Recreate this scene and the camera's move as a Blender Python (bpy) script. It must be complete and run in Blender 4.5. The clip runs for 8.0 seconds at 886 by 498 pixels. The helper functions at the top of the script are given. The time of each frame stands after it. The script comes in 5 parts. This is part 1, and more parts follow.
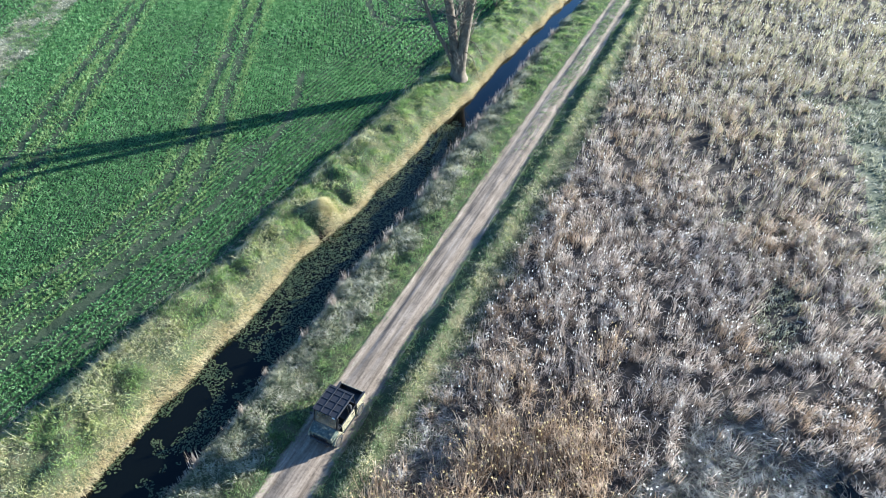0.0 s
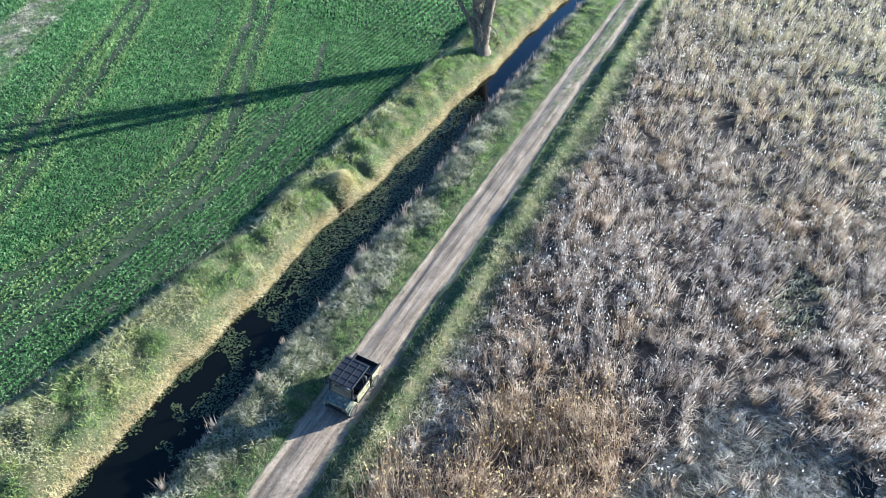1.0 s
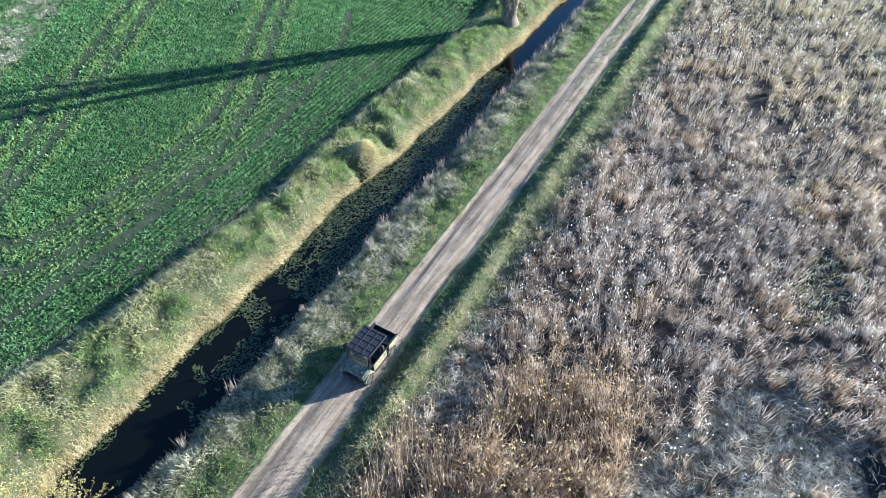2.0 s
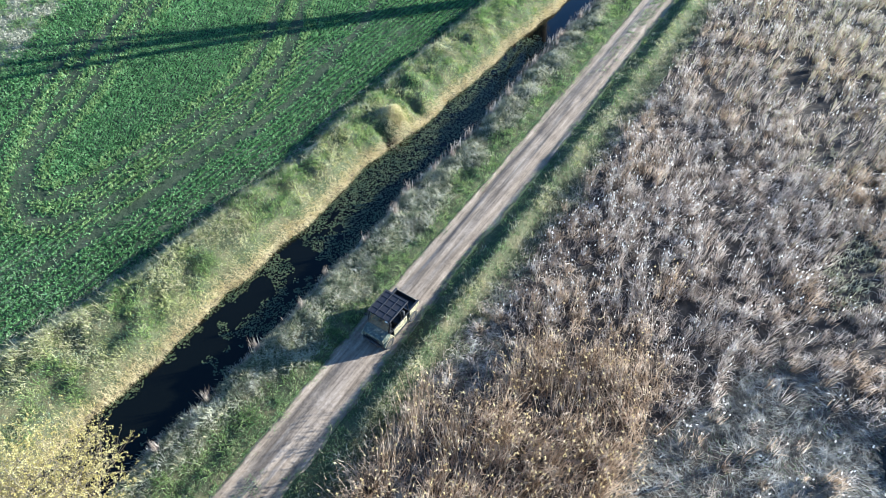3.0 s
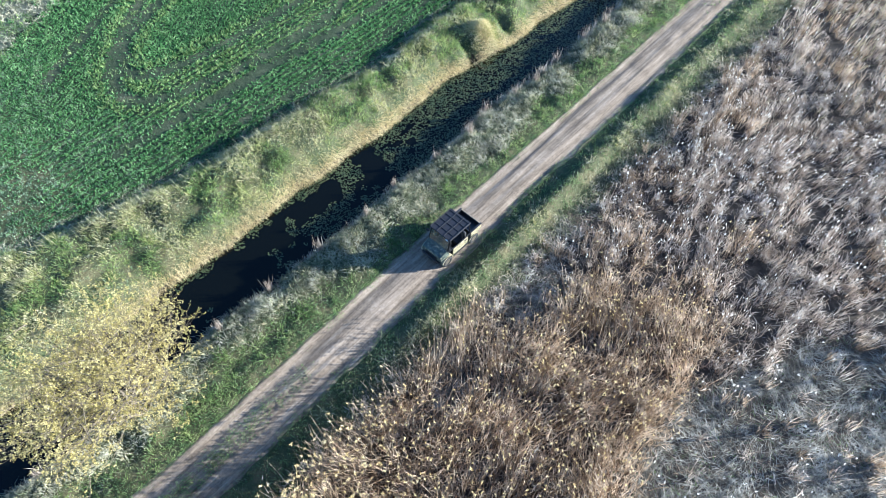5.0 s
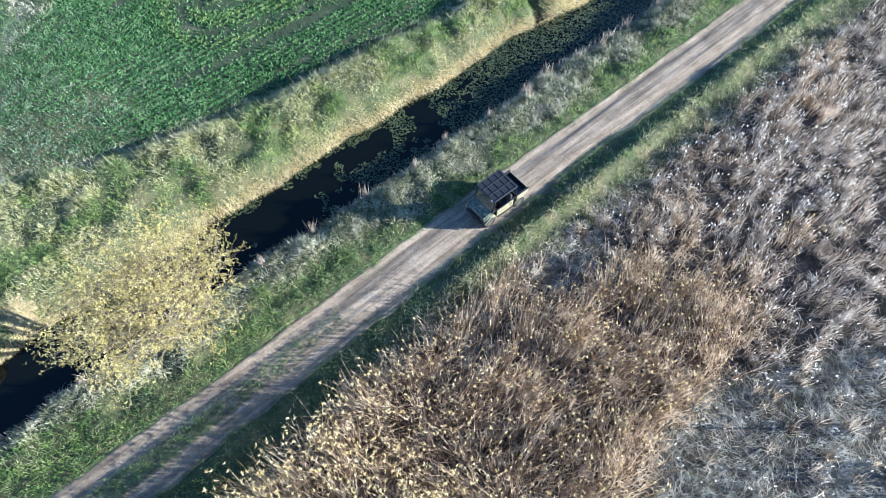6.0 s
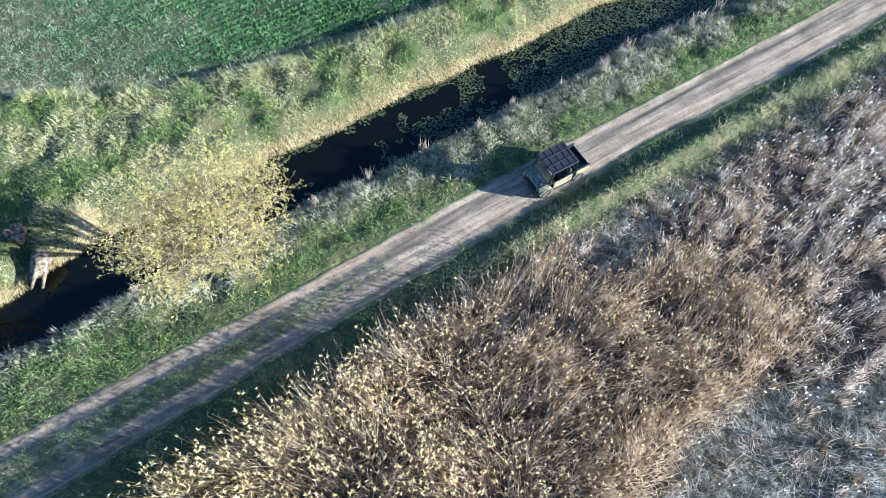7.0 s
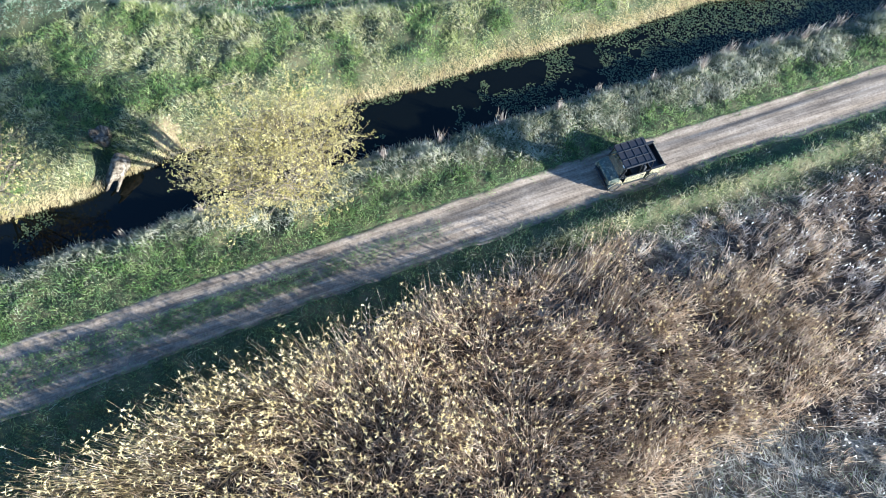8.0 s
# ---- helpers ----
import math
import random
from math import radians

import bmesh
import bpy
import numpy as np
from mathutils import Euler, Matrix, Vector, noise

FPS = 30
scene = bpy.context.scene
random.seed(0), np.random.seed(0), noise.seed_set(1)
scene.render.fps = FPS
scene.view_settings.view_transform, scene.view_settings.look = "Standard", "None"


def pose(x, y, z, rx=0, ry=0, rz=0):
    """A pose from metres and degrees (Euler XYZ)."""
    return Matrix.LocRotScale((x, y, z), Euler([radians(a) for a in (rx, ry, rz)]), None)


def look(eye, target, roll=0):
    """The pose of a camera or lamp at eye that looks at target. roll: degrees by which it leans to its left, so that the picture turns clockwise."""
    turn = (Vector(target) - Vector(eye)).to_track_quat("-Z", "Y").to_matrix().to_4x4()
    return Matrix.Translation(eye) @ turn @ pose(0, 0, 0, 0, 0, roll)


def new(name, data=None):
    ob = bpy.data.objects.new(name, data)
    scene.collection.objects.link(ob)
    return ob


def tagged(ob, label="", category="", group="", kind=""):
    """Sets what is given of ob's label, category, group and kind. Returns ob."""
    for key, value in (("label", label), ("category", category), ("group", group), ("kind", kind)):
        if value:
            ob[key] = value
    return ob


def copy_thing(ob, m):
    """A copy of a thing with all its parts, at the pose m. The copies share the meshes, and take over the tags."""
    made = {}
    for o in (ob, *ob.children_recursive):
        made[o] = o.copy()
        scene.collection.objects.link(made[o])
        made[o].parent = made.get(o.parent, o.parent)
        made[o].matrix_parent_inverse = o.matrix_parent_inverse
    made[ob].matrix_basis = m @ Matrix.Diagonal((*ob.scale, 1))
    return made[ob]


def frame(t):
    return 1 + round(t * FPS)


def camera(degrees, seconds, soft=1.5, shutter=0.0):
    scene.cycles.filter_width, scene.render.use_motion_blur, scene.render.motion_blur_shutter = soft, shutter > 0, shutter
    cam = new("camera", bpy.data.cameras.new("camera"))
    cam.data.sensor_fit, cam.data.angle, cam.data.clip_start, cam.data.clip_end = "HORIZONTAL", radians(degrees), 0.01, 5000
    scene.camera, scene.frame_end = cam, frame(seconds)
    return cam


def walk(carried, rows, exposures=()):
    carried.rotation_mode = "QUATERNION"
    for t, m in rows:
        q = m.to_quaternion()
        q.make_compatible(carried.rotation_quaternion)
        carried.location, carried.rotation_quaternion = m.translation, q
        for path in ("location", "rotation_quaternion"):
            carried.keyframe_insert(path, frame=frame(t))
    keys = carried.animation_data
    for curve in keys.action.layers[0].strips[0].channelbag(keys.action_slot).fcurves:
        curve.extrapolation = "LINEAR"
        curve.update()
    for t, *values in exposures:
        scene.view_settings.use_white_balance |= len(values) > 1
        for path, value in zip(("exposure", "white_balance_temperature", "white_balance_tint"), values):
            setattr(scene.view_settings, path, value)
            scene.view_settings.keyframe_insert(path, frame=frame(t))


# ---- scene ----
cam = camera(70.2, 8.0, 0.8)
PATH = [
    (0.00, pose(0, 0, 28, 48.625, 0, 24.796)),
    (0.50, pose(0, 0, 28, 47.501, 0, 25.864)),
    (1.00, pose(0, 0, 28, 46.370, 0, 26.998)),
    (1.50, pose(0, 0, 28, 45.185, 0, 28.219)),
    (2.00, pose(0, 0, 28, 43.911, 0, 29.557)),
    (2.50, pose(0, 0, 28, 42.527, 0, 31.047)),
    (3.00, pose(0, 0, 28, 41.021, 0, 32.730)),
    (3.50, pose(0, 0, 28, 39.395, 0, 34.650)),
    (4.00, pose(0, 0, 28, 37.658, 0, 36.855)),
    (4.50, pose(0, 0, 28, 35.832, 0, 39.394)),
    (5.00, pose(0, 0, 28, 33.946, 0, 42.316)),
    (5.50, pose(0, 0, 28, 32.035, 0, 45.669)),
    (6.00, pose(0, 0, 28, 30.145, 0, 49.500)),
    (6.50, pose(0, 0, 28, 28.324, 0, 53.851)),
    (7.00, pose(0, 0, 28, 26.629, 0, 58.763)),
    (7.50, pose(0, 0, 28, 25.121, 0, 64.268)),
    (8.00, pose(0, 0, 28, 23.864, 0, 70.393)),
]
walk(cam, PATH, [(0.0, 2.45, 5140, 6), (4.5, 2.48, 5110, 6), (8.0, 2.54, 5060, 6)])

# ---- daylight: low morning sun from ahead and to the side of the lane ----
SUN_ELEV = 15.5
SUN_DIR = 48.5  # degrees from +x towards +y, where the sun stands
world = bpy.data.worlds.new("sky")
scene.world = world
world.use_nodes = True
wn = world.node_tree.nodes
sky = wn.new("ShaderNodeTexSky")
sky.sky_type = 'NISHITA'
sky.sun_disc = False
sky.sun_elevation = radians(SUN_ELEV)
sky.sun_rotation = radians(90 - SUN_DIR)
sky.dust_density = 0.4
sky.ozone_density = 4.0
world.node_tree.links.new(sky.outputs[0], wn["Background"].inputs[0])
wn["Background"].inputs[1].default_value = 0.068
sun_data = bpy.data.lights.new("sun", 'SUN')
sun_data.energy = 5.0
sun_data.angle = radians(0.6)
sun_data.color = (1.0, 0.89, 0.72)
sun = new("sun", sun_data)
sd = Vector((math.cos(radians(SUN_DIR)) * math.cos(radians(SUN_ELEV)),
             math.sin(radians(SUN_DIR)) * math.cos(radians(SUN_ELEV)), math.sin(radians(SUN_ELEV))))
sun.matrix_world = look(sd * 200, (0, 0, 0))

rng = np.random.default_rng(7)


# ---- small tools ----
def vnoise(x, y, size, seed):
    """Smooth value noise from 0 to 1 over the plan, with lumps about `size` metres wide."""
    tab = np.random.default_rng(1000 + seed).random((128, 128))
    u, v = np.asarray(x, float) / size, np.asarray(y, float) / size
    i, j = np.floor(u).astype(int), np.floor(v).astype(int)
    a, b = u - i, v - j
    a, b = a * a * (3 - 2 * a), b * b * (3 - 2 * b)
    i0, i1, j0, j1 = i % 128, (i + 1) % 128, j % 128, (j + 1) % 128
    return (tab[i0, j0] * (1 - a) + tab[i1, j0] * a) * (1 - b) + (tab[i0, j1] * (1 - a) + tab[i1, j1] * a) * b


def ramp01(x, a, b):
    t = np.clip((np.asarray(x, float) - a) / (b - a), 0, 1)
    return t * t * (3 - 2 * t)


def water_left(y):
    return np.interp(y, [-60, -13, -7, 0, 25, 27, 32, 40, 50, 60, 78, 140],
                     [-21.2, -21.2, -22.0, -22.1, -22.2, -21.9, -21.3, -21.1, -20.8, -20.4, -19.5, -18.0]) \
        + (vnoise(y, 0, 1.3, 1) - 0.5) * 0.35 + (vnoise(y, 0, 5.0, 2) - 0.5) * 0.35


def water_right(y):
    return np.interp(y, [-60, -8, 0, 30, 45, 62, 80, 140], [-17.9, -18.2, -18.4, -18.0, -18.2, -18.2, -17.6, -15.8]) \
        + (vnoise(y, 9, 1.1, 3) - 0.5) * 0.3 + (vnoise(y, 9, 4.0, 4) - 0.5) * 0.3


def crop_edge(y):
    return np.interp(y, [-60, -20, -12, -5, -1, 4, 10, 20, 24, 30, 50, 60, 140],
                     [-52, -40, -35, -31, -29, -27.6, -26.6, -25.9, -25.4, -25.9, -25.2, -25.6, -24.0]) \
        + (vnoise(y, 3, 2.0, 5) - 0.5) * 0.5


def road_left(y):
    return np.interp(y, [-3, 8], [-13.95, -14.15]) + (vnoise(y, 5, 0.9, 6) - 0.5) * 0.14 + (vnoise(y, 5, 7.0, 7) - 0.5) * 0.2


def road_right(y):
    return np.interp(y, [-16, -8, -2, 6, 14], [-10.3, -10.8, -11.05, -11.2, -11.4]) + (vnoise(y, 7, 0.9, 8) - 0.5) * 0.2 + (vnoise(y, 7, 7.0, 9) - 0.5) * 0.25


def rut_left(y):
    return np.interp(y, [-15, -2, 8], [-13.3, -13.2, -13.6])


def rut_right(y):
    return np.interp(y, [-15, -8, -2, 8], [-10.9, -11.5, -11.7, -11.85])


def reed_edge(y):
    return np.interp(y, [-40, -24, -16.8, -12, -8, -4, 0, 3, 6, 10, 13, 20, 26, 40, 55, 80, 140],
                     [-2.4, -4.6, -6.4, -7.3, -7.9, -8.4, -8.9, -9.3, -9.3, -9.1, -8.9, -8.7, -8.4, -8.5, -8.5, -9.3, -8])


WATER_Z = -0.97


def height(x, y):
    """The lie of the land."""
    x, y = np.asarray(x, float), np.asarray(y, float)
    wl, wr, ce = water_left(y), water_right(y), crop_edge(y)
    dl, dr = wl - x, x - wr
    lump = (vnoise(x, y, 1.1, 11) - 0.5) * 0.46 + (vnoise(x, y, 3.5, 12) - 0.5) * 0.3
    left = np.interp(dl, [0, 0.12, 0.35, 0.7, 1.3, 2.4], [-1.05, -0.75, -0.35, 0.02, 0.3, 0.5]) + lump * ramp01(dl, 0.2, 1.0)
    left = left + 0.22 * ramp01(y, 29.5, 32) * ramp01(dl, 0.6, 2.0)
    field = -0.12 + (vnoise(x, y, 6, 13) - 0.5) * 0.12
    left = left + (field - left) * ramp01(ce + 0.9 - x, 0, 1.7)
    right = np.interp(dr, [0, 0.3, 0.8, 1.5, 3.0], [-1.05, -0.6, -0.18, 0.03, 0.09]) + lump * 0.7 * ramp01(dr, 0.2, 0.8) * ramp01(-14.4 - x, 0, 0.8)
    right = right + 0.42 * np.exp(-((x + 10.2) / 0.48) ** 2) * ramp01(y, 5, 13) * (0.6 + 0.8 * vnoise(x, y, 2.0, 15))
    marsh = -0.08 + (vnoise(x, y, 4, 14) - 0.5) * 0.2
    right = right + (marsh - right) * ramp01(x, -9.9, -9.0)
    bed = -1.05 - 0.6 * np.sin(np.pi * np.clip((x - wl) / np.maximum(wr - wl, 0.1), 0, 1))
    z = np.where(dl > 0, left, np.where(dr > 0, right, bed))
    # the trodden mound beside the drain mouth, and the gap in the bank beside it
    z = z + (0.5 + 0.5 * vnoise(x, y, 0.7, 16)) * np.exp(-(((x + 22.7) / 0.85) ** 2 + ((y - 29.0) / 0.85) ** 2)) * (dl > 0) - 0.55 * np.exp(-(((x + 22.6) / 1.0) ** 2 + ((y - 30.9) / 0.4) ** 2)) * (dl > 0.1)
    z = z - 0.8 * np.exp(-(((x + 22.3) / 0.9) ** 2 + ((y - 27.3) / 0.4) ** 2)) * (dl > 0) * (z > -0.9)
    # the broken bank below the old stumps
    z = z - 0.8 * np.exp(-(((x + 23.0) / 1.6) ** 2 + ((y + 10.6) / 0.9) ** 2)) * (dl > 0)
    # bed of the lane, under its own surface
    z = z - 0.17 * ramp01(x - road_left(y), -0.2, 0.25) * ramp01(road_right(y) - x, -0.25, 0.2)
    return z


def tri_mesh(name, V, F, mats, slot=None, smooth=False):
    me = bpy.data.meshes.new(name)
    V, F = np.ascontiguousarray(V, dtype=np.float32), np.ascontiguousarray(F, dtype=np.int32)
    k = F.shape[1]
    me.vertices.add(len(V))
    me.vertices.foreach_set("co", V.ravel())
    me.loops.add(F.size)
    me.loops.foreach_set("vertex_index", F.ravel())
    me.polygons.add(len(F))
    me.polygons.foreach_set("loop_start", np.arange(len(F), dtype=np.int32) * k)
    me.polygons.foreach_set("loop_total", np.full(len(F), k, dtype=np.int32))
    if slot is not None:
        me.polygons.foreach_set("material_index", np.ascontiguousarray(slot, dtype=np.int32))
    me.polygons.foreach_set("use_smooth", np.full(len(F), smooth, dtype=bool))
    for m in mats:
        me.materials.append(m)
    me.update(calc_edges=True)
    return new(name, me)


def unit(v):
    return v / np.maximum(np.linalg.norm(v, axis=-1, keepdims=True), 1e-9)


def blades(base, d0, d1, length, width, segs=2):
    """Tapered ribbons that set out along d0 and bend towards d1. Returns corners and triangles."""
    n = len(base)
    d0, d1 = unit(d0), unit(d1)
    length, width = np.broadcast_to(length, n)[:, None], np.broadcast_to(width, n)[:, None]
    a = rng.random(n) * 2 * np.pi
    side = np.stack([np.cos(a), np.sin(a), np.zeros(n)], 1)
    side = unit(side - d0 * (side * d0).sum(1, keepdims=True)) * width * 0.5
    pts = [base]
    for s in range(segs):
        f = (s + 0.5) / segs
        pts.append(pts[-1] + unit(d0 * (1 - f) + d1 * f) * length / segs)
    rows = []
    for s in range(segs):
        w = 1.0 if s == 0 else 0.85 * (1 - (s / segs) ** 3)
        rows += [pts[s] - side * w, pts[s] + side * w]
    rows.append(pts[-1])
    k = 2 * segs + 1
    V = np.stack(rows, 1).reshape(-1, 3)
    f = []
    for s in range(segs - 1):
        f += [(2 * s, 2 * s + 1, 2 * s + 3), (2 * s, 2 * s + 3, 2 * s + 2)]
    f.append((k - 3, k - 2, k - 1))
    F = (np.arange(n)[:, None, None] * k + np.array(f)[None]).reshape(-1, 3)
    return V, F


def join(pieces):
    """Joins (V, F) pairs, with a slot number for each pair."""
    Vs, Fs, slots, o = [], [], [], 0
    for s, (V, F) in pieces:
        Vs.append(V)
        Fs.append(F + o)
        slots.append(np.full(len(F), s))
        o += len(V)
    return np.concatenate(Vs), np.concatenate(Fs), np.concatenate(slots)


def around(n, tilt):
    """n directions that lean from the upright by about `tilt` radians, all round."""
    a = rng.random(n) * 2 * np.pi
    t = np.abs(rng.normal(0, 1, n)) * tilt
    return np.stack([np.cos(a) * np.sin(t), np.sin(a) * np.sin(t), np.cos(t)], 1)


def scatter(x0, x1, y0, y1, per_m2):
    n = int((x1 - x0) * (y1 - y0) * per_m2)
    return rng.uniform(x0, x1, n), rng.uniform(y0, y1, n)


def onto(x, y, lift=-0.02):
    return np.stack([x, y, height(x, y) + lift], 1)


# ---- materials ----
def nodes_of(name):
    m = bpy.data.materials.new(name)
    m.use_nodes = True
    t = m.node_tree
    return m, t, t.nodes["Principled BSDF"]


def ramp_node(t, stops, src):
    r = t.nodes.new("ShaderNodeValToRGB")
    while len(r.color_ramp.elements) < len(stops):
        r.color_ramp.elements.new(0.5)
    for e, (p, c) in zip(r.color_ramp.elements, stops):
        e.position, e.color = p, (*c, 1)
    t.links.new(src, r.inputs[0])
    return r.outputs[0]


def noise_node(t, scale, detail=4.0, rough=0.6, vec=None):
    n = t.nodes.new("ShaderNodeTexNoise")
    n.inputs["Scale"].default_value, n.inputs["Detail"].default_value, n.inputs["Roughness"].default_value = scale, detail, rough
    if vec is None:
        vec = t.nodes.new("ShaderNodeTexCoord").outputs["Object"]
    t.links.new(vec, n.inputs["Vector"])
    return n.outputs[0]


def mix_node(t, fac, a, b, mode='MIX'):
    m = t.nodes.new("ShaderNodeMix")
    m.data_type, m.blend_type = 'RGBA', mode
    for sock, val in ((m.inputs["Factor"], fac), (m.inputs[6], a), (m.inputs[7], b)):
        if isinstance(val, (int, float)):
            sock.default_value = val
        elif isinstance(val, tuple):
            sock.default_value = (*val, 1)
        else:
            t.links.new(val, sock)
    return m.outputs[2]


def bump_node(t, src, strength, dist, bsdf):
    b = t.nodes.new("ShaderNodeBump")
    b.inputs["Strength"].default_value, b.inputs["Distance"].default_value = strength, dist
    t.links.new(src, b.inputs["Height"])
    t.links.new(b.outputs[0], bsdf.inputs["Normal"])


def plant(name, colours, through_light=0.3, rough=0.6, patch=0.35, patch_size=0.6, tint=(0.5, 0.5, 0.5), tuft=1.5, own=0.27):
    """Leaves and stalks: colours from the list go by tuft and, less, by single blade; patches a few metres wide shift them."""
    m, t, b = nodes_of(name)
    geo = t.nodes.new("ShaderNodeNewGeometry")
    k = len(colours)
    spread = t.nodes.new("ShaderNodeMapRange")
    for sock, val in (("From Min", 0.36), ("From Max", 0.64), ("To Min", 0.0), ("To Max", 1.0 - own)):
        spread.inputs[sock].default_value = val
    t.links.new(noise_node(t, tuft, 2.0, 0.55), spread.inputs["Value"])
    blend = t.nodes.new("ShaderNodeMath")
    blend.operation = 'MULTIPLY_ADD'
    blend.inputs[1].default_value = own
    t.links.new(geo.outputs["Random Per Island"], blend.inputs[0])
    t.links.new(spread.outputs[0], blend.inputs[2])
    col = ramp_node(t, [(i / max(k - 1, 1), c) for i, c in enumerate(colours)], blend.outputs[0])
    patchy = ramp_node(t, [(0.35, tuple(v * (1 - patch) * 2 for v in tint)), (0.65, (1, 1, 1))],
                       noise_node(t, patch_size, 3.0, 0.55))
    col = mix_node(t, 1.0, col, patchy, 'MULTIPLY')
    t.links.new(col, b.inputs["Base Color"])
    b.inputs["Roughness"].default_value = rough
    b.inputs["Specular IOR Level"].default_value = 0.3
    tr = t.nodes.new("ShaderNodeBsdfTranslucent")
    t.links.new(col, tr.inputs["Color"])
    mx = t.nodes.new("ShaderNodeMixShader")
    mx.inputs[0].default_value = through_light
    t.links.new(b.outputs[0], mx.inputs[1])
    t.links.new(tr.outputs[0], mx.inputs[2])
    t.links.new(mx.outputs[0], t.nodes["Material Output"].inputs["Surface"])
    return m


def earth(name, stops, scale=1.2, fine=9.0, rough=0.95, bump=0.5, dist=0.04):
    m, t, b = nodes_of(name)
    broad = noise_node(t, scale, 5.0, 0.65)
    grain = noise_node(t, fine, 5.0, 0.7)
    col = ramp_node(t, stops, broad)
    col = mix_node(t, 0.6, col, ramp_node(t, [(0.3, (0.35, 0.35, 0.35)), (0.7, (1, 1, 1))], grain), 'MULTIPLY')
    t.links.new(col, b.inputs["Base Color"])
    b.inputs["Roughness"].default_value = rough
    b.inputs["Specular IOR Level"].default_value = 0.2
    bump_node(t, grain, bump, dist, b)
    return m


def plain(name, colour, rough=0.5, metal=0.0, wear=0.25, scale=6.0):
    m, t, b = nodes_of(name)
    n = noise_node(t, scale, 5.0, 0.65)
    lo = tuple(c * (1 - wear) for c in colour)
    t.links.new(ramp_node(t, [(0.3, lo), (0.7, colour)], n), b.inputs["Base Color"])
    b.inputs["Roughness"].default_value, b.inputs["Metallic"].default_value = rough, metal
    bump_node(t, n, 0.1, 0.004, b)
    return m


M_FIELD = earth("field_soil", [(0.3, (0.022, 0.034, 0.016)), (0.52, (0.04, 0.055, 0.027)), (0.74, (0.1, 0.1, 0.062))], 0.5, 5.0, bump=0.9, dist=0.08)
M_PALE = earth("fallow_strip", [(0.3, (0.1, 0.11, 0.06)), (0.55, (0.18, 0.18, 0.12)), (0.75, (0.3, 0.28, 0.2))], 0.8, 4.0)
M_BANK = earth("bank_turf", [(0.3, (0.04, 0.055, 0.022)), (0.5, (0.08, 0.085, 0.04)), (0.7, (0.15, 0.125, 0.065))], 0.9, 7.0, bump=1.0, dist=0.08)
M_SHORE = earth("shore_mud", [(0.3, (0.03, 0.025, 0.018)), (0.7, (0.07, 0.055, 0.035))], 2.0, 9.0)
M_MARSH = earth("marsh_litter", [(0.3, (0.03, 0.024, 0.018)), (0.5, (0.06, 0.048, 0.036)), (0.72, (0.13, 0.107, 0.08))], 0.8, 5.0, bump=0.8)
M_MEADOW = earth("wet_meadow", [(0.3, (0.07, 0.085, 0.045)), (0.55, (0.15, 0.15, 0.09)), (0.75, (0.25, 0.23, 0.16))], 0.6, 3.0, bump=0.8)


M_SAND = earth("bare_sandy_bank", [(0.3, (0.15, 0.112, 0.06)), (0.55, (0.25, 0.195, 0.11)), (0.75, (0.34, 0.275, 0.165))], 1.6, 8.0, bump=0.8)


def road_material():
    m, t, b = nodes_of("lane_dirt")
    co = t.nodes.new("ShaderNodeTexCoord").outputs["Object"]
    mp = t.nodes.new("ShaderNodeMapping")
    mp.inputs["Scale"].default_value = (4.5, 0.25, 1.0)
    t.links.new(co, mp.inputs["Vector"])
    streak = noise_node(t, 1.0, 7.0, 0.7, mp.outputs[0])
    grain = noise_node(t, 9.0, 8.0, 0.8)
    spots = noise_node(t, 0.7, 5.0, 0.65)
    col = ramp_node(t, [(0.3, (0.14, 0.106, 0.077)), (0.45, (0.235, 0.182, 0.135)), (0.56, (0.315, 0.25, 0.188)), (0.74, (0.44, 0.358, 0.275))], streak)
    col = mix_node(t, 0.65, col, ramp_node(t, [(0.36, (0.3, 0.28, 0.26)), (0.58, (1, 1, 1))], grain), 'MULTIPLY')
    col = mix_node(t, 0.6, col, ramp_node(t, [(0.36, (0.55, 0.53, 0.5)), (0.62, (1, 1, 1))], spots), 'MULTIPLY')
    # long dark streaks put the shade of ruts into the dirt colour
    wide = t.nodes.new("ShaderNodeMapping")
    wide.inputs["Scale"].default_value = (2.2, 0.07, 1.0)
    t.links.new(co, wide.inputs["Vector"])
    col = mix_node(t, 0.45, col, ramp_node(t, [(0.4, (0.5, 0.48, 0.46)), (0.6, (1, 1, 1))], noise_node(t, 1.0, 3.0, 0.5, wide.outputs[0])), 'MULTIPLY')
    t.links.new(col, b.inputs["Base Color"])
    b.inputs["Roughness"].default_value = 0.93
    b.inputs["Specular IOR Level"].default_value = 0.25
    bump_node(t, mix_node(t, 0.5, grain, streak), 0.7, 0.03, b)
    return m


M_ROAD = road_material()


def water_material():
    m, t, b = nodes_of("ditch_water")
    b.inputs["Base Color"].default_value = (0.002, 0.0025, 0.0018, 1)
    b.inputs["Roughness"].default_value = 0.04
    b.inputs["IOR"].default_value = 1.27
    bump_node(t, noise_node(t, 2.5, 2.0, 0.5), 0.03, 0.02, b)
    return m


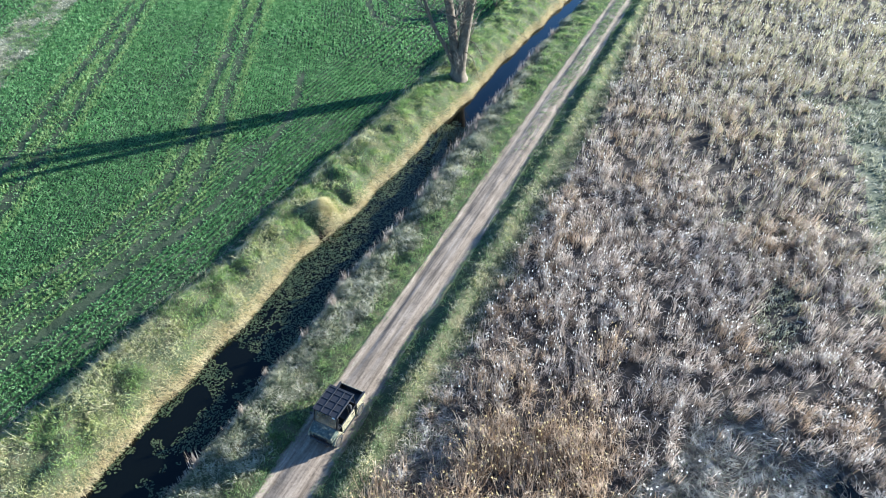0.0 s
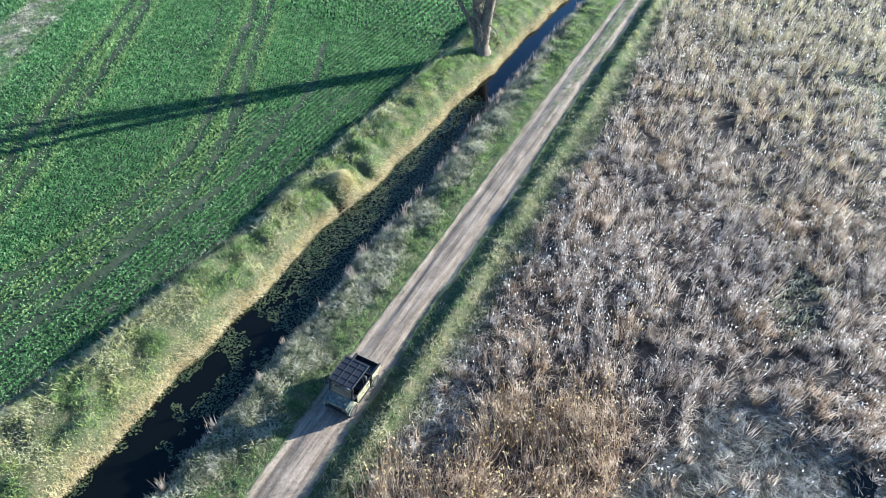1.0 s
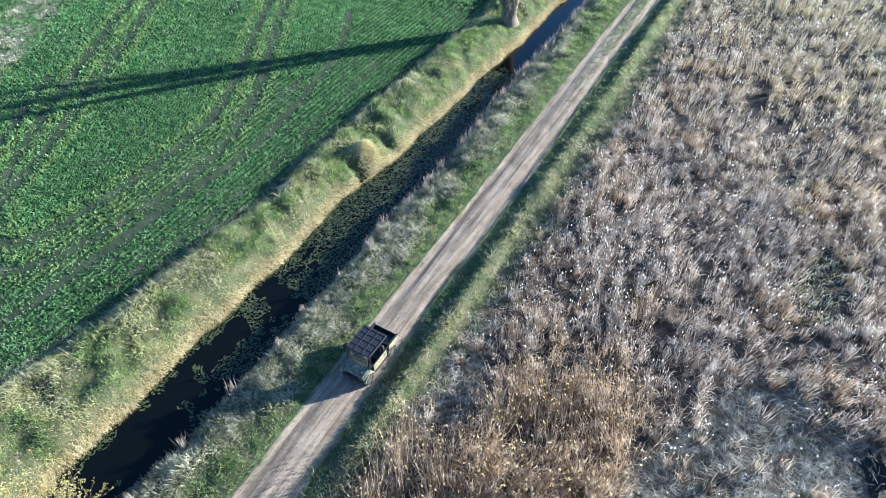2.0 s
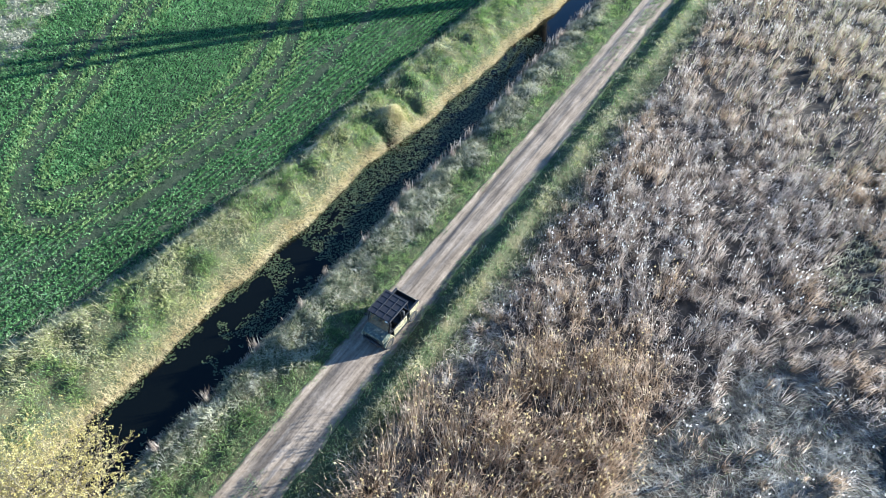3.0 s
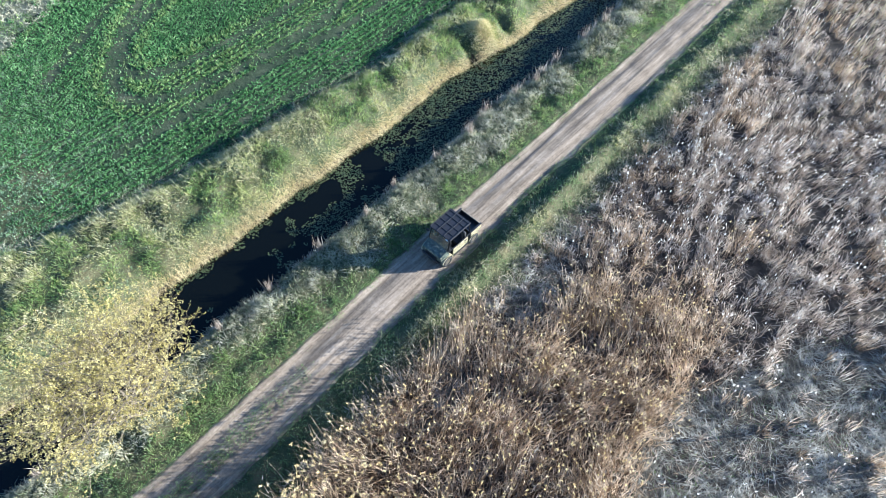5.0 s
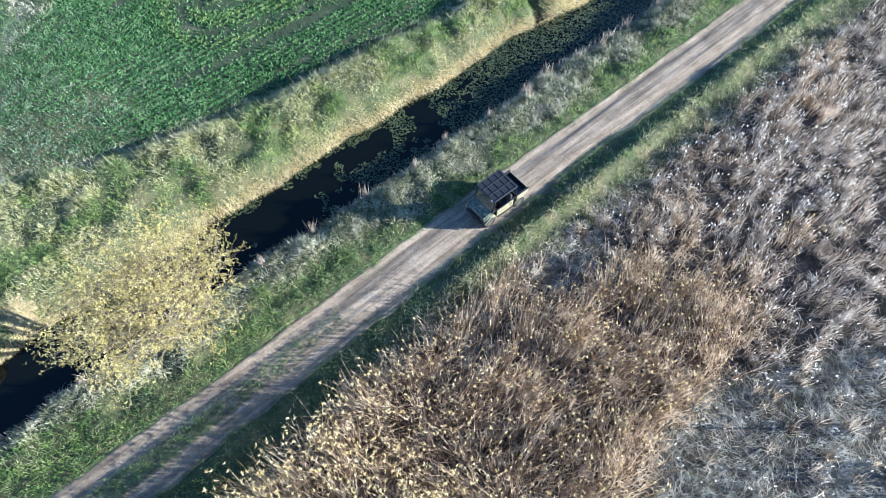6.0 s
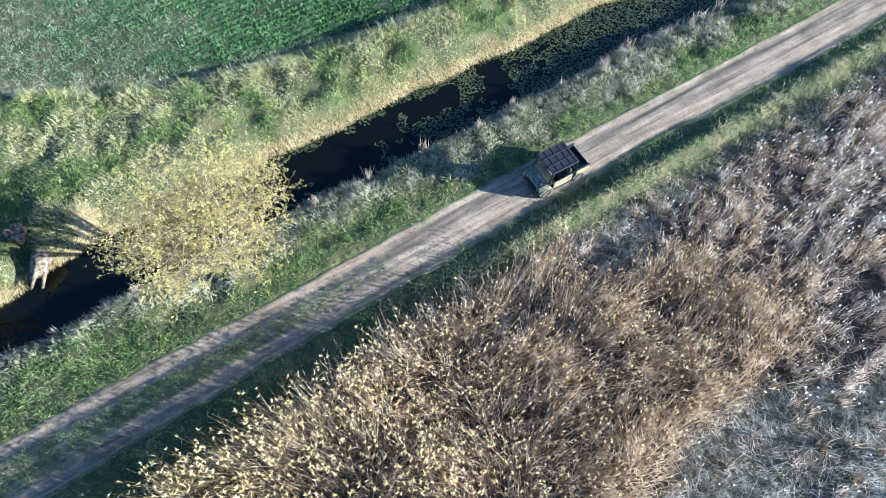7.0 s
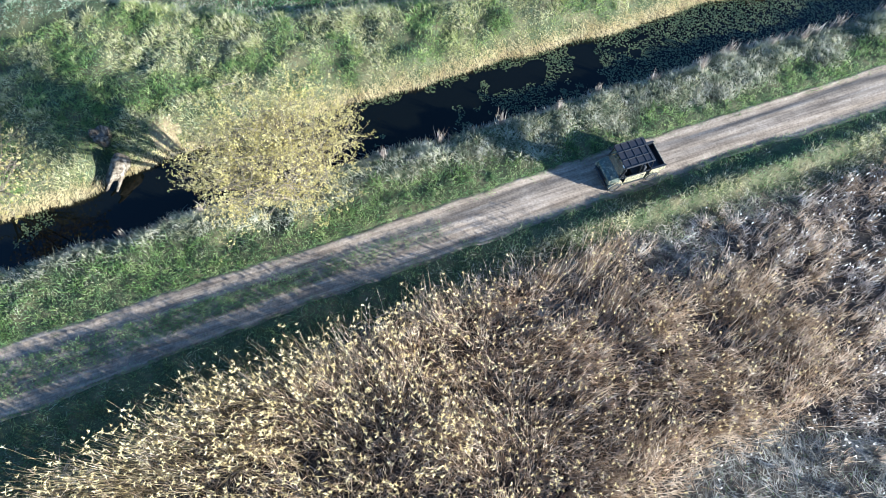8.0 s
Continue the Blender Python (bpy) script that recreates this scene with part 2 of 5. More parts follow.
M_WATER = water_material()
M_PAD = plant("water_weed", [(0.022, 0.036, 0.017), (0.045, 0.062, 0.027), (0.085, 0.098, 0.042), (0.03, 0.036, 0.018)], 0.1, 0.45, 0.3, 0.5)
M_CROP = plant("crop_leaf", [(0.058, 0.135, 0.044), (0.092, 0.2, 0.064), (0.14, 0.265, 0.09), (0.225, 0.36, 0.142)], 0.45, 0.5, 0.2, 0.14)
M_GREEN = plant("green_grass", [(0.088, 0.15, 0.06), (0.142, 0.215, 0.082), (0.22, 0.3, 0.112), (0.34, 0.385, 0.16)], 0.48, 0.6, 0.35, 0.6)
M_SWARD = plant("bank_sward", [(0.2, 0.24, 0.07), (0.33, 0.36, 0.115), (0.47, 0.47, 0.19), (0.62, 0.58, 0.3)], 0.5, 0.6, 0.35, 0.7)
M_LUSH_LIT = plant("lush_and_sunlit_grass", [(0.11, 0.19, 0.05), (0.18, 0.27, 0.075), (0.27, 0.36, 0.11), (0.4, 0.45, 0.17)], 0.5, 0.6, 0.35, 0.7)
M_TRACK = plant("regrowth_and_sunlit_crop", [(0.13, 0.2, 0.065), (0.21, 0.3, 0.1), (0.31, 0.4, 0.15)], 0.45, 0.5, 0.2, 0.3)
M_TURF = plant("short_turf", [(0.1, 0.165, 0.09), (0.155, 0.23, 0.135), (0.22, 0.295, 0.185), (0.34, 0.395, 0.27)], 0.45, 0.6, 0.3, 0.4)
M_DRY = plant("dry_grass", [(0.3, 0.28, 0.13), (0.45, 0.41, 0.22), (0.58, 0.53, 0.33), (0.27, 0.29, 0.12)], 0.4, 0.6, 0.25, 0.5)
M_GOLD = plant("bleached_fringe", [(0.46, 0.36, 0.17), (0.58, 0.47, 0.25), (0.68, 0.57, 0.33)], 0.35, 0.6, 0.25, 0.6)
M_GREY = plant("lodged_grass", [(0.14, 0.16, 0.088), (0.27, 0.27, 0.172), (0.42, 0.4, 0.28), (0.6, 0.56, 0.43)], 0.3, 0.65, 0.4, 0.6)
M_REED = plant("reed_straw", [(0.13, 0.083, 0.048), (0.34, 0.24, 0.15), (0.56, 0.43, 0.3), (0.78, 0.645, 0.48)], 0.28, 0.5, 0.3, 0.3)
M_REEDY = plant("yellow_reed_straw", [(0.11, 0.076, 0.033), (0.28, 0.21, 0.098), (0.44, 0.345, 0.178), (0.61, 0.5, 0.29)], 0.3, 0.5, 0.35, 0.25)
M_CATTAIL = plant("bulrush_leaf", [(0.125, 0.089, 0.065), (0.32, 0.252, 0.197), (0.57, 0.478, 0.387), (0.84, 0.755, 0.64)], 0.27, 0.5, 0.3, 0.22)
M_PLUME = plant("reed_plume", [(0.56, 0.43, 0.19), (0.69, 0.555, 0.28), (0.79, 0.68, 0.41)], 0.4, 0.8, 0.15, 0.5)
M_FLUFF = plant("bulrush_down", [(0.66, 0.62, 0.55), (0.76, 0.73, 0.66), (0.82, 0.8, 0.74)], 0.35, 0.85, 0.15, 0.5)
M_LODGED = plant("flattened_reed", [(0.09, 0.08, 0.06), (0.2, 0.185, 0.15), (0.33, 0.31, 0.26), (0.5, 0.475, 0.41)], 0.2, 0.6, 0.5, 0.4)
M_WILLOW = plant("willow_catkin", [(0.32, 0.26, 0.075), (0.44, 0.365, 0.12), (0.56, 0.475, 0.19), (0.68, 0.6, 0.3)], 0.5, 0.6, 0.12, 0.8)
M_OSIER = plain("yellow_twig", (0.17, 0.135, 0.085), 0.7)
M_BARK = earth("grey_bark", [(0.3, (0.09, 0.07, 0.05)), (0.7, (0.23, 0.185, 0.135))], 3.0, 12.0, bump=0.8, dist=0.03)
M_TWIG = plain("pale_twig", (0.24, 0.2, 0.15), 0.8)
M_DEADWOOD = earth("bleached_wood", [(0.36, (0.04, 0.03, 0.02)), (0.5, (0.15, 0.118, 0.083)), (0.72, (0.38, 0.32, 0.245))], 4.5, 14.0, bump=1.0, dist=0.08)

# ---- the ground: one sheet out to the horizon ----
def ground_sheet():
    xs = np.concatenate([[-2500, -900, -400, -220, -150, -115], np.arange(-92, -32, 1.0), np.arange(-32, -26, 0.3),
                         np.arange(-26, -17, 0.15), np.arange(-17, -9, 0.25), np.arange(-9, 30, 0.75), [34, 42, 55, 80, 120, 200, 400, 900, 2500]])
    ys = np.concatenate([[-2500, -900, -400, -200, -110, -70], np.arange(-45, 35, 0.3), np.arange(35, 70, 0.5), np.arange(70, 130, 1.2),
                         [140, 160, 200, 300, 500, 1000, 2500]])
    X, Y = np.meshgrid(xs, ys, indexing="ij")
    Z = height(X, Y)
    V = np.stack([X, Y, Z], -1).reshape(-1, 3)
    n, k = len(xs), len(ys)
    i, j = np.meshgrid(np.arange(n - 1), np.arange(k - 1), indexing="ij")
    a = (i * k + j).ravel()
    F = np.stack([a, a + k, a + k + 1, a + 1], 1)
    cx, cy = (X[:-1, :-1] + X[1:, 1:]).ravel() / 2, (Y[:-1, :-1] + Y[1:, 1:]).ravel() / 2
    cz = height(cx, cy)
    w = (vnoise(cx, cy, 1.5, 21) - 0.5) * 1.2
    slot = np.full(len(F), 1)
    slot[(cx < crop_edge(cy) - 0.6 + w * 0.3) & (cy > 3 + 2 * w)] = 0
    u = 0.859 * cx + 0.512 * cy
    slot[(u < -36.2 + w) & (u > -40.9 + w) & (0.859 * cy - 0.512 * cx > 17 + 3 * w)] = 2
    slot[cx > reed_edge(cy) + 0.1 + w * 0.5] = 3
    slot[(cx > meadow_edge(cy) + w)] = 4
    slot[(cz < -0.72) & (cx > -26) & (cx < -15)] = 5
    slot[(((cx + 22.9) / 0.9) ** 2 + ((cy + 7.5) / 0.8) ** 2 < 1 + w * 0.4) & (cz > -0.7)] = 6
    ob = tri_mesh("ground", V, F, [M_FIELD, M_BANK, M_PALE, M_MARSH, M_MEADOW, M_SHORE, M_SAND], slot, True)
    return tagged(ob, "green crop field, grassy ditch banks and brown marsh ground", "ground", kind="structure")


def meadow_edge(y):
    return np.interp(y, [-60, 0, 18, 30, 34, 42, 50, 61, 67, 90, 140], [40, 30, 22, 16, 13.5, 13.0, 12.3, 11.0, 15, 18, 25])


ground_sheet()


def lane():
    ys = np.concatenate([np.arange(-60, 110, 0.35), np.arange(110, 400, 6.0)])
    us = np.linspace(0, 1, 33)
    Y, U = np.meshgrid(ys, us, indexing="ij")
    X = road_left(Y) + (road_right(Y) - road_left(Y)) * U
    rut = np.exp(-((X - rut_left(Y)) / 0.3) ** 2) + np.exp(-((X - rut_right(Y)) / 0.3) ** 2)
    Z = 0.065 - 0.07 * rut + (vnoise(X, Y * 0.06, 0.24, 31) - 0.5) * 0.045 + (vnoise(X, Y * 0.5, 1.3, 32) - 0.5) * 0.02
    for hx, hy in ((-12.2, 50.3), (-12.9, 47.4), (-12.6, 38.2), (-13.3, 33.0)):
        Z = Z - 0.06 * np.exp(-(((X - hx) / 0.3) ** 2 + ((Y - hy) / 0.4) ** 2))
    Z = Z - 0.075 * np.maximum(ramp01(U, 0.94, 1.0), ramp01(-U, -0.06, 0))
    k = len(us)
    i, j = np.meshgrid(np.arange(len(ys) - 1), np.arange(k - 1), indexing="ij")
    a = (i * k + j).ravel()
    F = np.stack([a, a + 1, a + k + 1, a + k], 1)
    ob = tri_mesh("road", np.stack([X, Y, Z], -1).reshape(-1, 3), F, [M_ROAD], None, True)
    tagged(ob, "narrow brown dirt lane with two worn wheel tracks", "road", kind="structure")


lane()


def ditch_water():
    ys = np.concatenate([np.arange(-60, 130, 0.5), np.arange(130, 400, 10.0)])
    xs = np.linspace(0, 1, 5)
    Y, U = np.meshgrid(ys, xs, indexing="ij")
    X = (water_left(Y) - 0.35) * (1 - U) + (water_right(Y) + 0.35) * U
    a = np.arange(len(ys) - 1)[:, None] * 5 + np.arange(4)[None]
    a = a.ravel()
    F = np.stack([a, a + 1, a + 6, a + 5], 1)
    ob = tri_mesh("water", np.stack([X, Y, np.full_like(X, WATER_Z)], -1).reshape(-1, 3), F, [M_WATER], None, True)
    tagged(ob, "still dark water in a narrow drainage ditch", "water", kind="structure")
    # a pool among the flattened reeds
    n = 40
    a = np.linspace(0, 2 * np.pi, n, endpoint=False)
    r = 0.9 + (vnoise(np.cos(a) * 3 + 20, np.sin(a) * 3, 1.0, 33) - 0.5) * 0.9
    V = np.stack([11.1 + r * np.cos(a) * 0.7, 20.9 + r * np.sin(a) * 1.2, np.full(n, 0.03)], 1)
    V = np.vstack([V, [[11.1, 20.9, 0.03]]])
    F = np.stack([np.arange(n), (np.arange(n) + 1) % n, np.full(n, n)], 1)
    tagged(tri_mesh("marsh_pool", V, F, [M_WATER]), "small dark pool among flattened pale reeds", "water", kind="structure")


ditch_water()


def weed_on_water():
    x, y = scatter(-23, -17, -16, 49, 120)
    n1 = vnoise(x, y, 1.6, 41) * 0.55 + vnoise(x, y, 0.5, 42) * 0.45
    wl, wr = water_left(y), water_right(y)
    edge = np.minimum(x - wl, wr - x)
    amount = np.interp(y, [-16, -3, 5, 11, 18, 30, 44, 49], [0.3, 0.1, 0.2, 0.44, 0.62, 0.78, 0.72, 0.0])
    amount = amount + 0.3 * ramp01(1.1 - (x - wl), 0, 1.0) * (y > -3) * (y < 40)
    keep = (edge > -0.05) & (n1 < amount)
    x, y = x[keep], y[keep]
    n = len(x)
    r = rng.uniform(0.025, 0.06, n)
    a0 = rng.random(n) * 2 * np.pi
    ring = []
    for k in range(6):
        a = a0 + k * np.pi / 3
        q = r * rng.uniform(0.75, 1.15, n)
        ring.append(np.stack([x + q * np.cos(a), y + q * np.sin(a), np.full(n, WATER_Z + 0.006) + rng.uniform(0, 0.012, n)], 1))
    V = np.stack(ring, 1).reshape(-1, 3)
    F = (np.arange(n)[:, None, None] * 6 + np.array([(0, 1, 2), (0, 2, 3), (0, 3, 4), (0, 4, 5)])[None]).reshape(-1, 3)
    tagged(tri_mesh("water_weed", V, F, [M_PAD]), "olive-green floating weed leaves on dark ditch water", "water weed", kind="stuff")


weed_on_water()


# ---- the crop field ----
# wheel tracks of the sprayer: a pair that turns round on the headland, and single passes
TURN_OUTER = [(-74, 67), (-63.6, 49), (-57, 37.7), (-54.4, 32.6), (-47.2, 20.2), (-43, 14.1), (-40.1, 11.1), (-38.4, 9.6), (-36.8, 8.8), (-35.3, 8.9),
              (-33.9, 9.9), (-32.7, 14.2), (-31.9, 19.6), (-32.4, 24.7), (-34.9, 31.1), (-40.1, 39.2), (-45, 47.5), (-52.7, 61.6), (-58, 71)]
TURN_INNER = [(-72, 67), (-65.6, 55.6), (-59.4, 45.5), (-52.2, 34), (-49.2, 28.6), (-45.7, 21.7), (-44.1, 19.2), (-41.6, 13.6), (-39.8, 11.3), (-37.9, 10.1),
              (-36.5, 10.9), (-35.6, 12.8), (-35.2, 17.6), (-35.1, 22.8), (-35.8, 27.6), (-37.5, 30.8), (-41.2, 37.5), (-46.4, 46.9), (-54.6, 60.7), (-60, 70)]
HEADLAND = [(-31.8, 6), (-31.4, 14.4), (-30.9, 18.8), (-30.5, 25.1), (-30.8, 29), (-31.3, 32), (-33.2, 40.1), (-37, 47)]
BANKSIDE = [(-28.6, 11), (-27.9, 17), (-27.7, 24), (-28.5, 31), (-29.2, 40)]
OLD_PASS = [(-40.5, 6), (-42.9, 9.8), (-46, 15.2), (-48.5, 18.8), (-52, 24.6)]
FAR_OUTER = [(-45, 73), (-41, 67), (-38.3, 63.3), (-36.4, 61.5), (-34.6, 60.7), (-33, 60.9), (-31.6, 61.8), (-29.5, 66), (-29, 75)]
FAR_INNER = [(-43, 73), (-39.3, 67.8), (-36.5, 64.1), (-35, 63.1), (-33.7, 63), (-31.8, 64.8), (-31, 70)]
MID_PASS = [(-47, 41), (-49.3, 45.5), (-55.4, 54.4), (-60, 62)]
TRACKS = ((TURN_OUTER, 0.4, 0.95), (TURN_INNER, 0.4, 0.95), (HEADLAND, 0.36, 1.2), (BANKSIDE, 0.26, 0.55), (OLD_PASS, 0.36, 0.85),
          (FAR_OUTER, 0.32, 0.8), (FAR_INNER, 0.32, 0.8), (MID_PASS, 0.3, 0.4))


def off_line(x, y, pts):
    """How far places lie from a line through points, with its corners rounded."""
    p = np.asarray(pts, float)
    for _ in range(2):
        p = np.concatenate([p[:1], np.stack([p[:-1] * 0.75 + p[1:] * 0.25, p[:-1] * 0.25 + p[1:] * 0.75], 1).reshape(-1, 2), p[-1:]])
    best = np.full(len(x), 1e9)
    for (ax, ay), (bx, by) in zip(p[:-1], p[1:]):
        dx, dy = bx - ax, by - ay
        f = np.clip(((x - ax) * dx + (y - ay) * dy) / (dx * dx + dy * dy + 1e-9), 0, 1)
        best = np.minimum(best, np.hypot(x - ax - f * dx, y - ay - f * dy))
    return best


def tram_lines(x, y):
    """How near a place is to a wheel mark in the crop, 0 to 1."""
    wob = (vnoise(x, y, 2.5, 51) - 0.5) * 0.35
    t = np.zeros(len(x))
    for line, wide, deep in TRACKS:
        t = np.maximum(t, deep * np.exp(-((off_line(x, y, line) + wob) / wide) ** 2))
    return np.maximum(t, 0.45 * np.exp(-(((x + 32.9) / 1.1) ** 2 + ((y - 33.5) / 2.4) ** 2)))


def beside_tracks(x, y):
    """How near a place is to the taller, sunlit strips along the turning tracks, 0 to 1."""
    d = np.minimum(off_line(x, y, TURN_OUTER), off_line(x, y, TURN_INNER))
    return np.exp(-((d - 0.95) / 0.4) ** 2)


def crop():
    pieces = []
    for x0, x1, y0, y1, rowgap, along, size in ((-46, -25, -6, 52, 0.25, 0.1, 0.56), (-70, -46, 4, 62, 0.3, 0.13, 0.68),
                                                (-60, -23, 52, 100, 0.37, 0.18, 0.9), (-95, -70, 25, 90, 0.46, 0.3, 1.25), (-70, -60, 62, 90, 0.46, 0.3, 1.25)):
        for inner in (False, True):
            if inner:
                du, dv = np.array([-0.512, 0.859]), np.array([0.859, 0.512])
            else:
                du, dv = np.array([0.0, 1.0]), np.array([1.0, 0.0])
            c = np.array([(x0 + x1) / 2, (y0 + y1) / 2])
            R = np.hypot(x1 - x0, y1 - y0) / 2 + 1
            step, gap = (along, rowgap) if inner else (along * 0.62, rowgap * 1.75)
            p, q = np.meshgrid(np.arange(-R, R, step), np.arange(-R, R, gap), indexing="ij")
            p, q = p.ravel() + rng.normal(0, step * 0.4, p.size), q.ravel() + rng.normal(0, gap * (0.2 if inner else 0.13), q.size)
            x, y = c[0] + p * du[0] + q * dv[0], c[1] + p * du[1] + q * dv[1]
            head = x > -35.5 + (vnoise(y, 0, 6, 52) - 0.5)
            ok = (x >= x0) & (x < x1) & (y >= y0) & (y < y1) & (head != inner)
            ok &= x < crop_edge(y) - 0.5 + (vnoise(x, y, 0.8, 53) - 0.5) * 0.7
            x, y = x[ok], y[ok]
            thin = vnoise(x, y, 2.2, 54) * 0.6 + vnoise(x, y, 0.7, 55) * 0.4
            lush = np.where(x > -35, 0.95, 1.1) * np.interp(y, [-6, 1, 6], [0.3, 0.6, 1.0])
            u = 0.859 * x + 0.512 * y
            lush = np.where((u < -36.2) & (u > -40.9), 0.28, lush)
            ok = (thin < lush + 0.02) & (rng.random(len(x)) > tram_lines(x, y) * 1.9)
            x, y = x[ok], y[ok]
            n = len(x)
            big = size * (0.75 + 0.5 * vnoise(x, y, 3.0, 56)) * rng.uniform(0.7, 1.25, n) * np.interp(y, [-6, 4], [0.75, 1.0])
            base = onto(x, y, 0.0)
            # taller plants; their paler leaves put the tracks' sunlit side into the colour
            rich_lit = rng.random(n) < 0.8 * beside_tracks(x, y)
            big = big * np.where(rich_lit, 1.25, 1.0)
            for leaf in range(5):
                a = rng.random(n) * 2 * np.pi
                off = np.stack([np.cos(a), np.sin(a), np.zeros(n)], 1) * rng.uniform(0, 0.07, n)[:, None]
                d0 = around(n, 0.75) + off * 6
                long = 0.24 * big * rng.uniform(0.65, 1.3, n)
                for slot, w in ((0, ~rich_lit), (1, rich_lit)):
                    pieces.append((slot, blades((base + off)[w], d0[w], d0[w] - np.array([0, 0, 0.4]), long[w], 0.13 * big[w], 1)))
    # small leaves that close the gaps between the plants
    for x0, x1, y0, y1, per, size in ((-46, -25, -4, 52, 42, 1.0), (-72, -46, 4, 66, 22, 1.4), (-62, -23, 52, 100, 14, 1.7), (-95, -62, 25, 92, 9, 2.0)):
        x, y = scatter(x0, x1, y0, y1, per)
        u = 0.859 * x + 0.512 * y
        ok = (x < crop_edge(y) - 0.55) & (rng.random(len(x)) > tram_lines(x, y) * 0.85) & ~((u < -36.2) & (u > -40.9)) & (rng.random(len(x)) < np.interp(y, [-4, 5], [0.3, 1]) * np.where(x > -35.5, 0.75, 1.0))
        x, y = x[ok], y[ok]
        n = len(x)
        d0 = around(n, 0.9)
        pieces.append((0, blades(onto(x, y, 0.01), d0, d0 - np.array([0, 0, 0.3]), 0.13 * size * rng.uniform(0.6, 1.3, n), 0.11 * size, 1)))
    x, y = scatter(-72, -26, 2, 75, 14)
    t = tram_lines(x, y)
    ok = (t > 0.5) & (t < 1.0) & (x < crop_edge(y) - 1) & (rng.random(len(x)) < 0.12)
    x, y = np.repeat(x[ok], 8) + rng.normal(0, 0.14, 8 * ok.sum()), np.repeat(y[ok], 8) + rng.normal(0, 0.14, 8 * ok.sum())
    d0 = around(len(x), 0.6)
    pieces.append((1, blades(onto(x, y), d0, d0 - np.array([0, 0, 0.4]), rng.uniform(0.12, 0.24, len(x)), 0.06, 1)))
    V, F, s = join(pieces)
    tagged(tri_mesh("crop_plants", V, F, [M_CROP, M_TRACK], s), "low leafy green crop in drilled rows with wheel marks", "crop", kind="stuff")


crop()


# ---- grass of banks and verges ----
def tussocks(x, y, per, length, width, mat_slot, spread=0.16, droop=0.9, wind=(0.0, 0.0), up=0.45):
    """Tufts at x, y: `per` blades each, that fan out and droop."""
    n = len(x)
    X, Y = np.repeat(x, per), np.repeat(y, per)
    a = rng.random(n * per) * 2 * np.pi
    r = np.abs(rng.normal(0, 1, n * per)) * spread
    X, Y = X + r * np.cos(a), Y + r * np.sin(a)
    L = np.repeat(np.broadcast_to(length, n), per) * rng.uniform(0.55, 1.2, n * per)
    out = np.stack([np.cos(a), np.sin(a), np.zeros(n * per)], 1) * np.minimum(r / spread, 1.5)[:, None]
    lean = np.array([wind[0], wind[1], 0.0])
    d0 = np.array([0, 0, 1.0]) + out * up + lean * 0.6 + rng.normal(0, 0.15, (n * per, 3))
    d1 = out * 0.9 + lean * 1.2 + rng.normal(0, 0.35, (n * per, 3)) + np.array([0, 0, 0.45 - droop])
    return mat_slot, blades(onto(X, Y), d0, d1, L, width, 2)


def turf(x, y, length):
    """Short single blades that close the sward."""
    n = len(x)
    d0 = around(n, 0.7)
    return 0, blades(onto(x, y), d0, d0 + rng.normal(0, 0.3, (n, 3)), length * rng.uniform(0.5, 1.3, n), 0.03, 1)


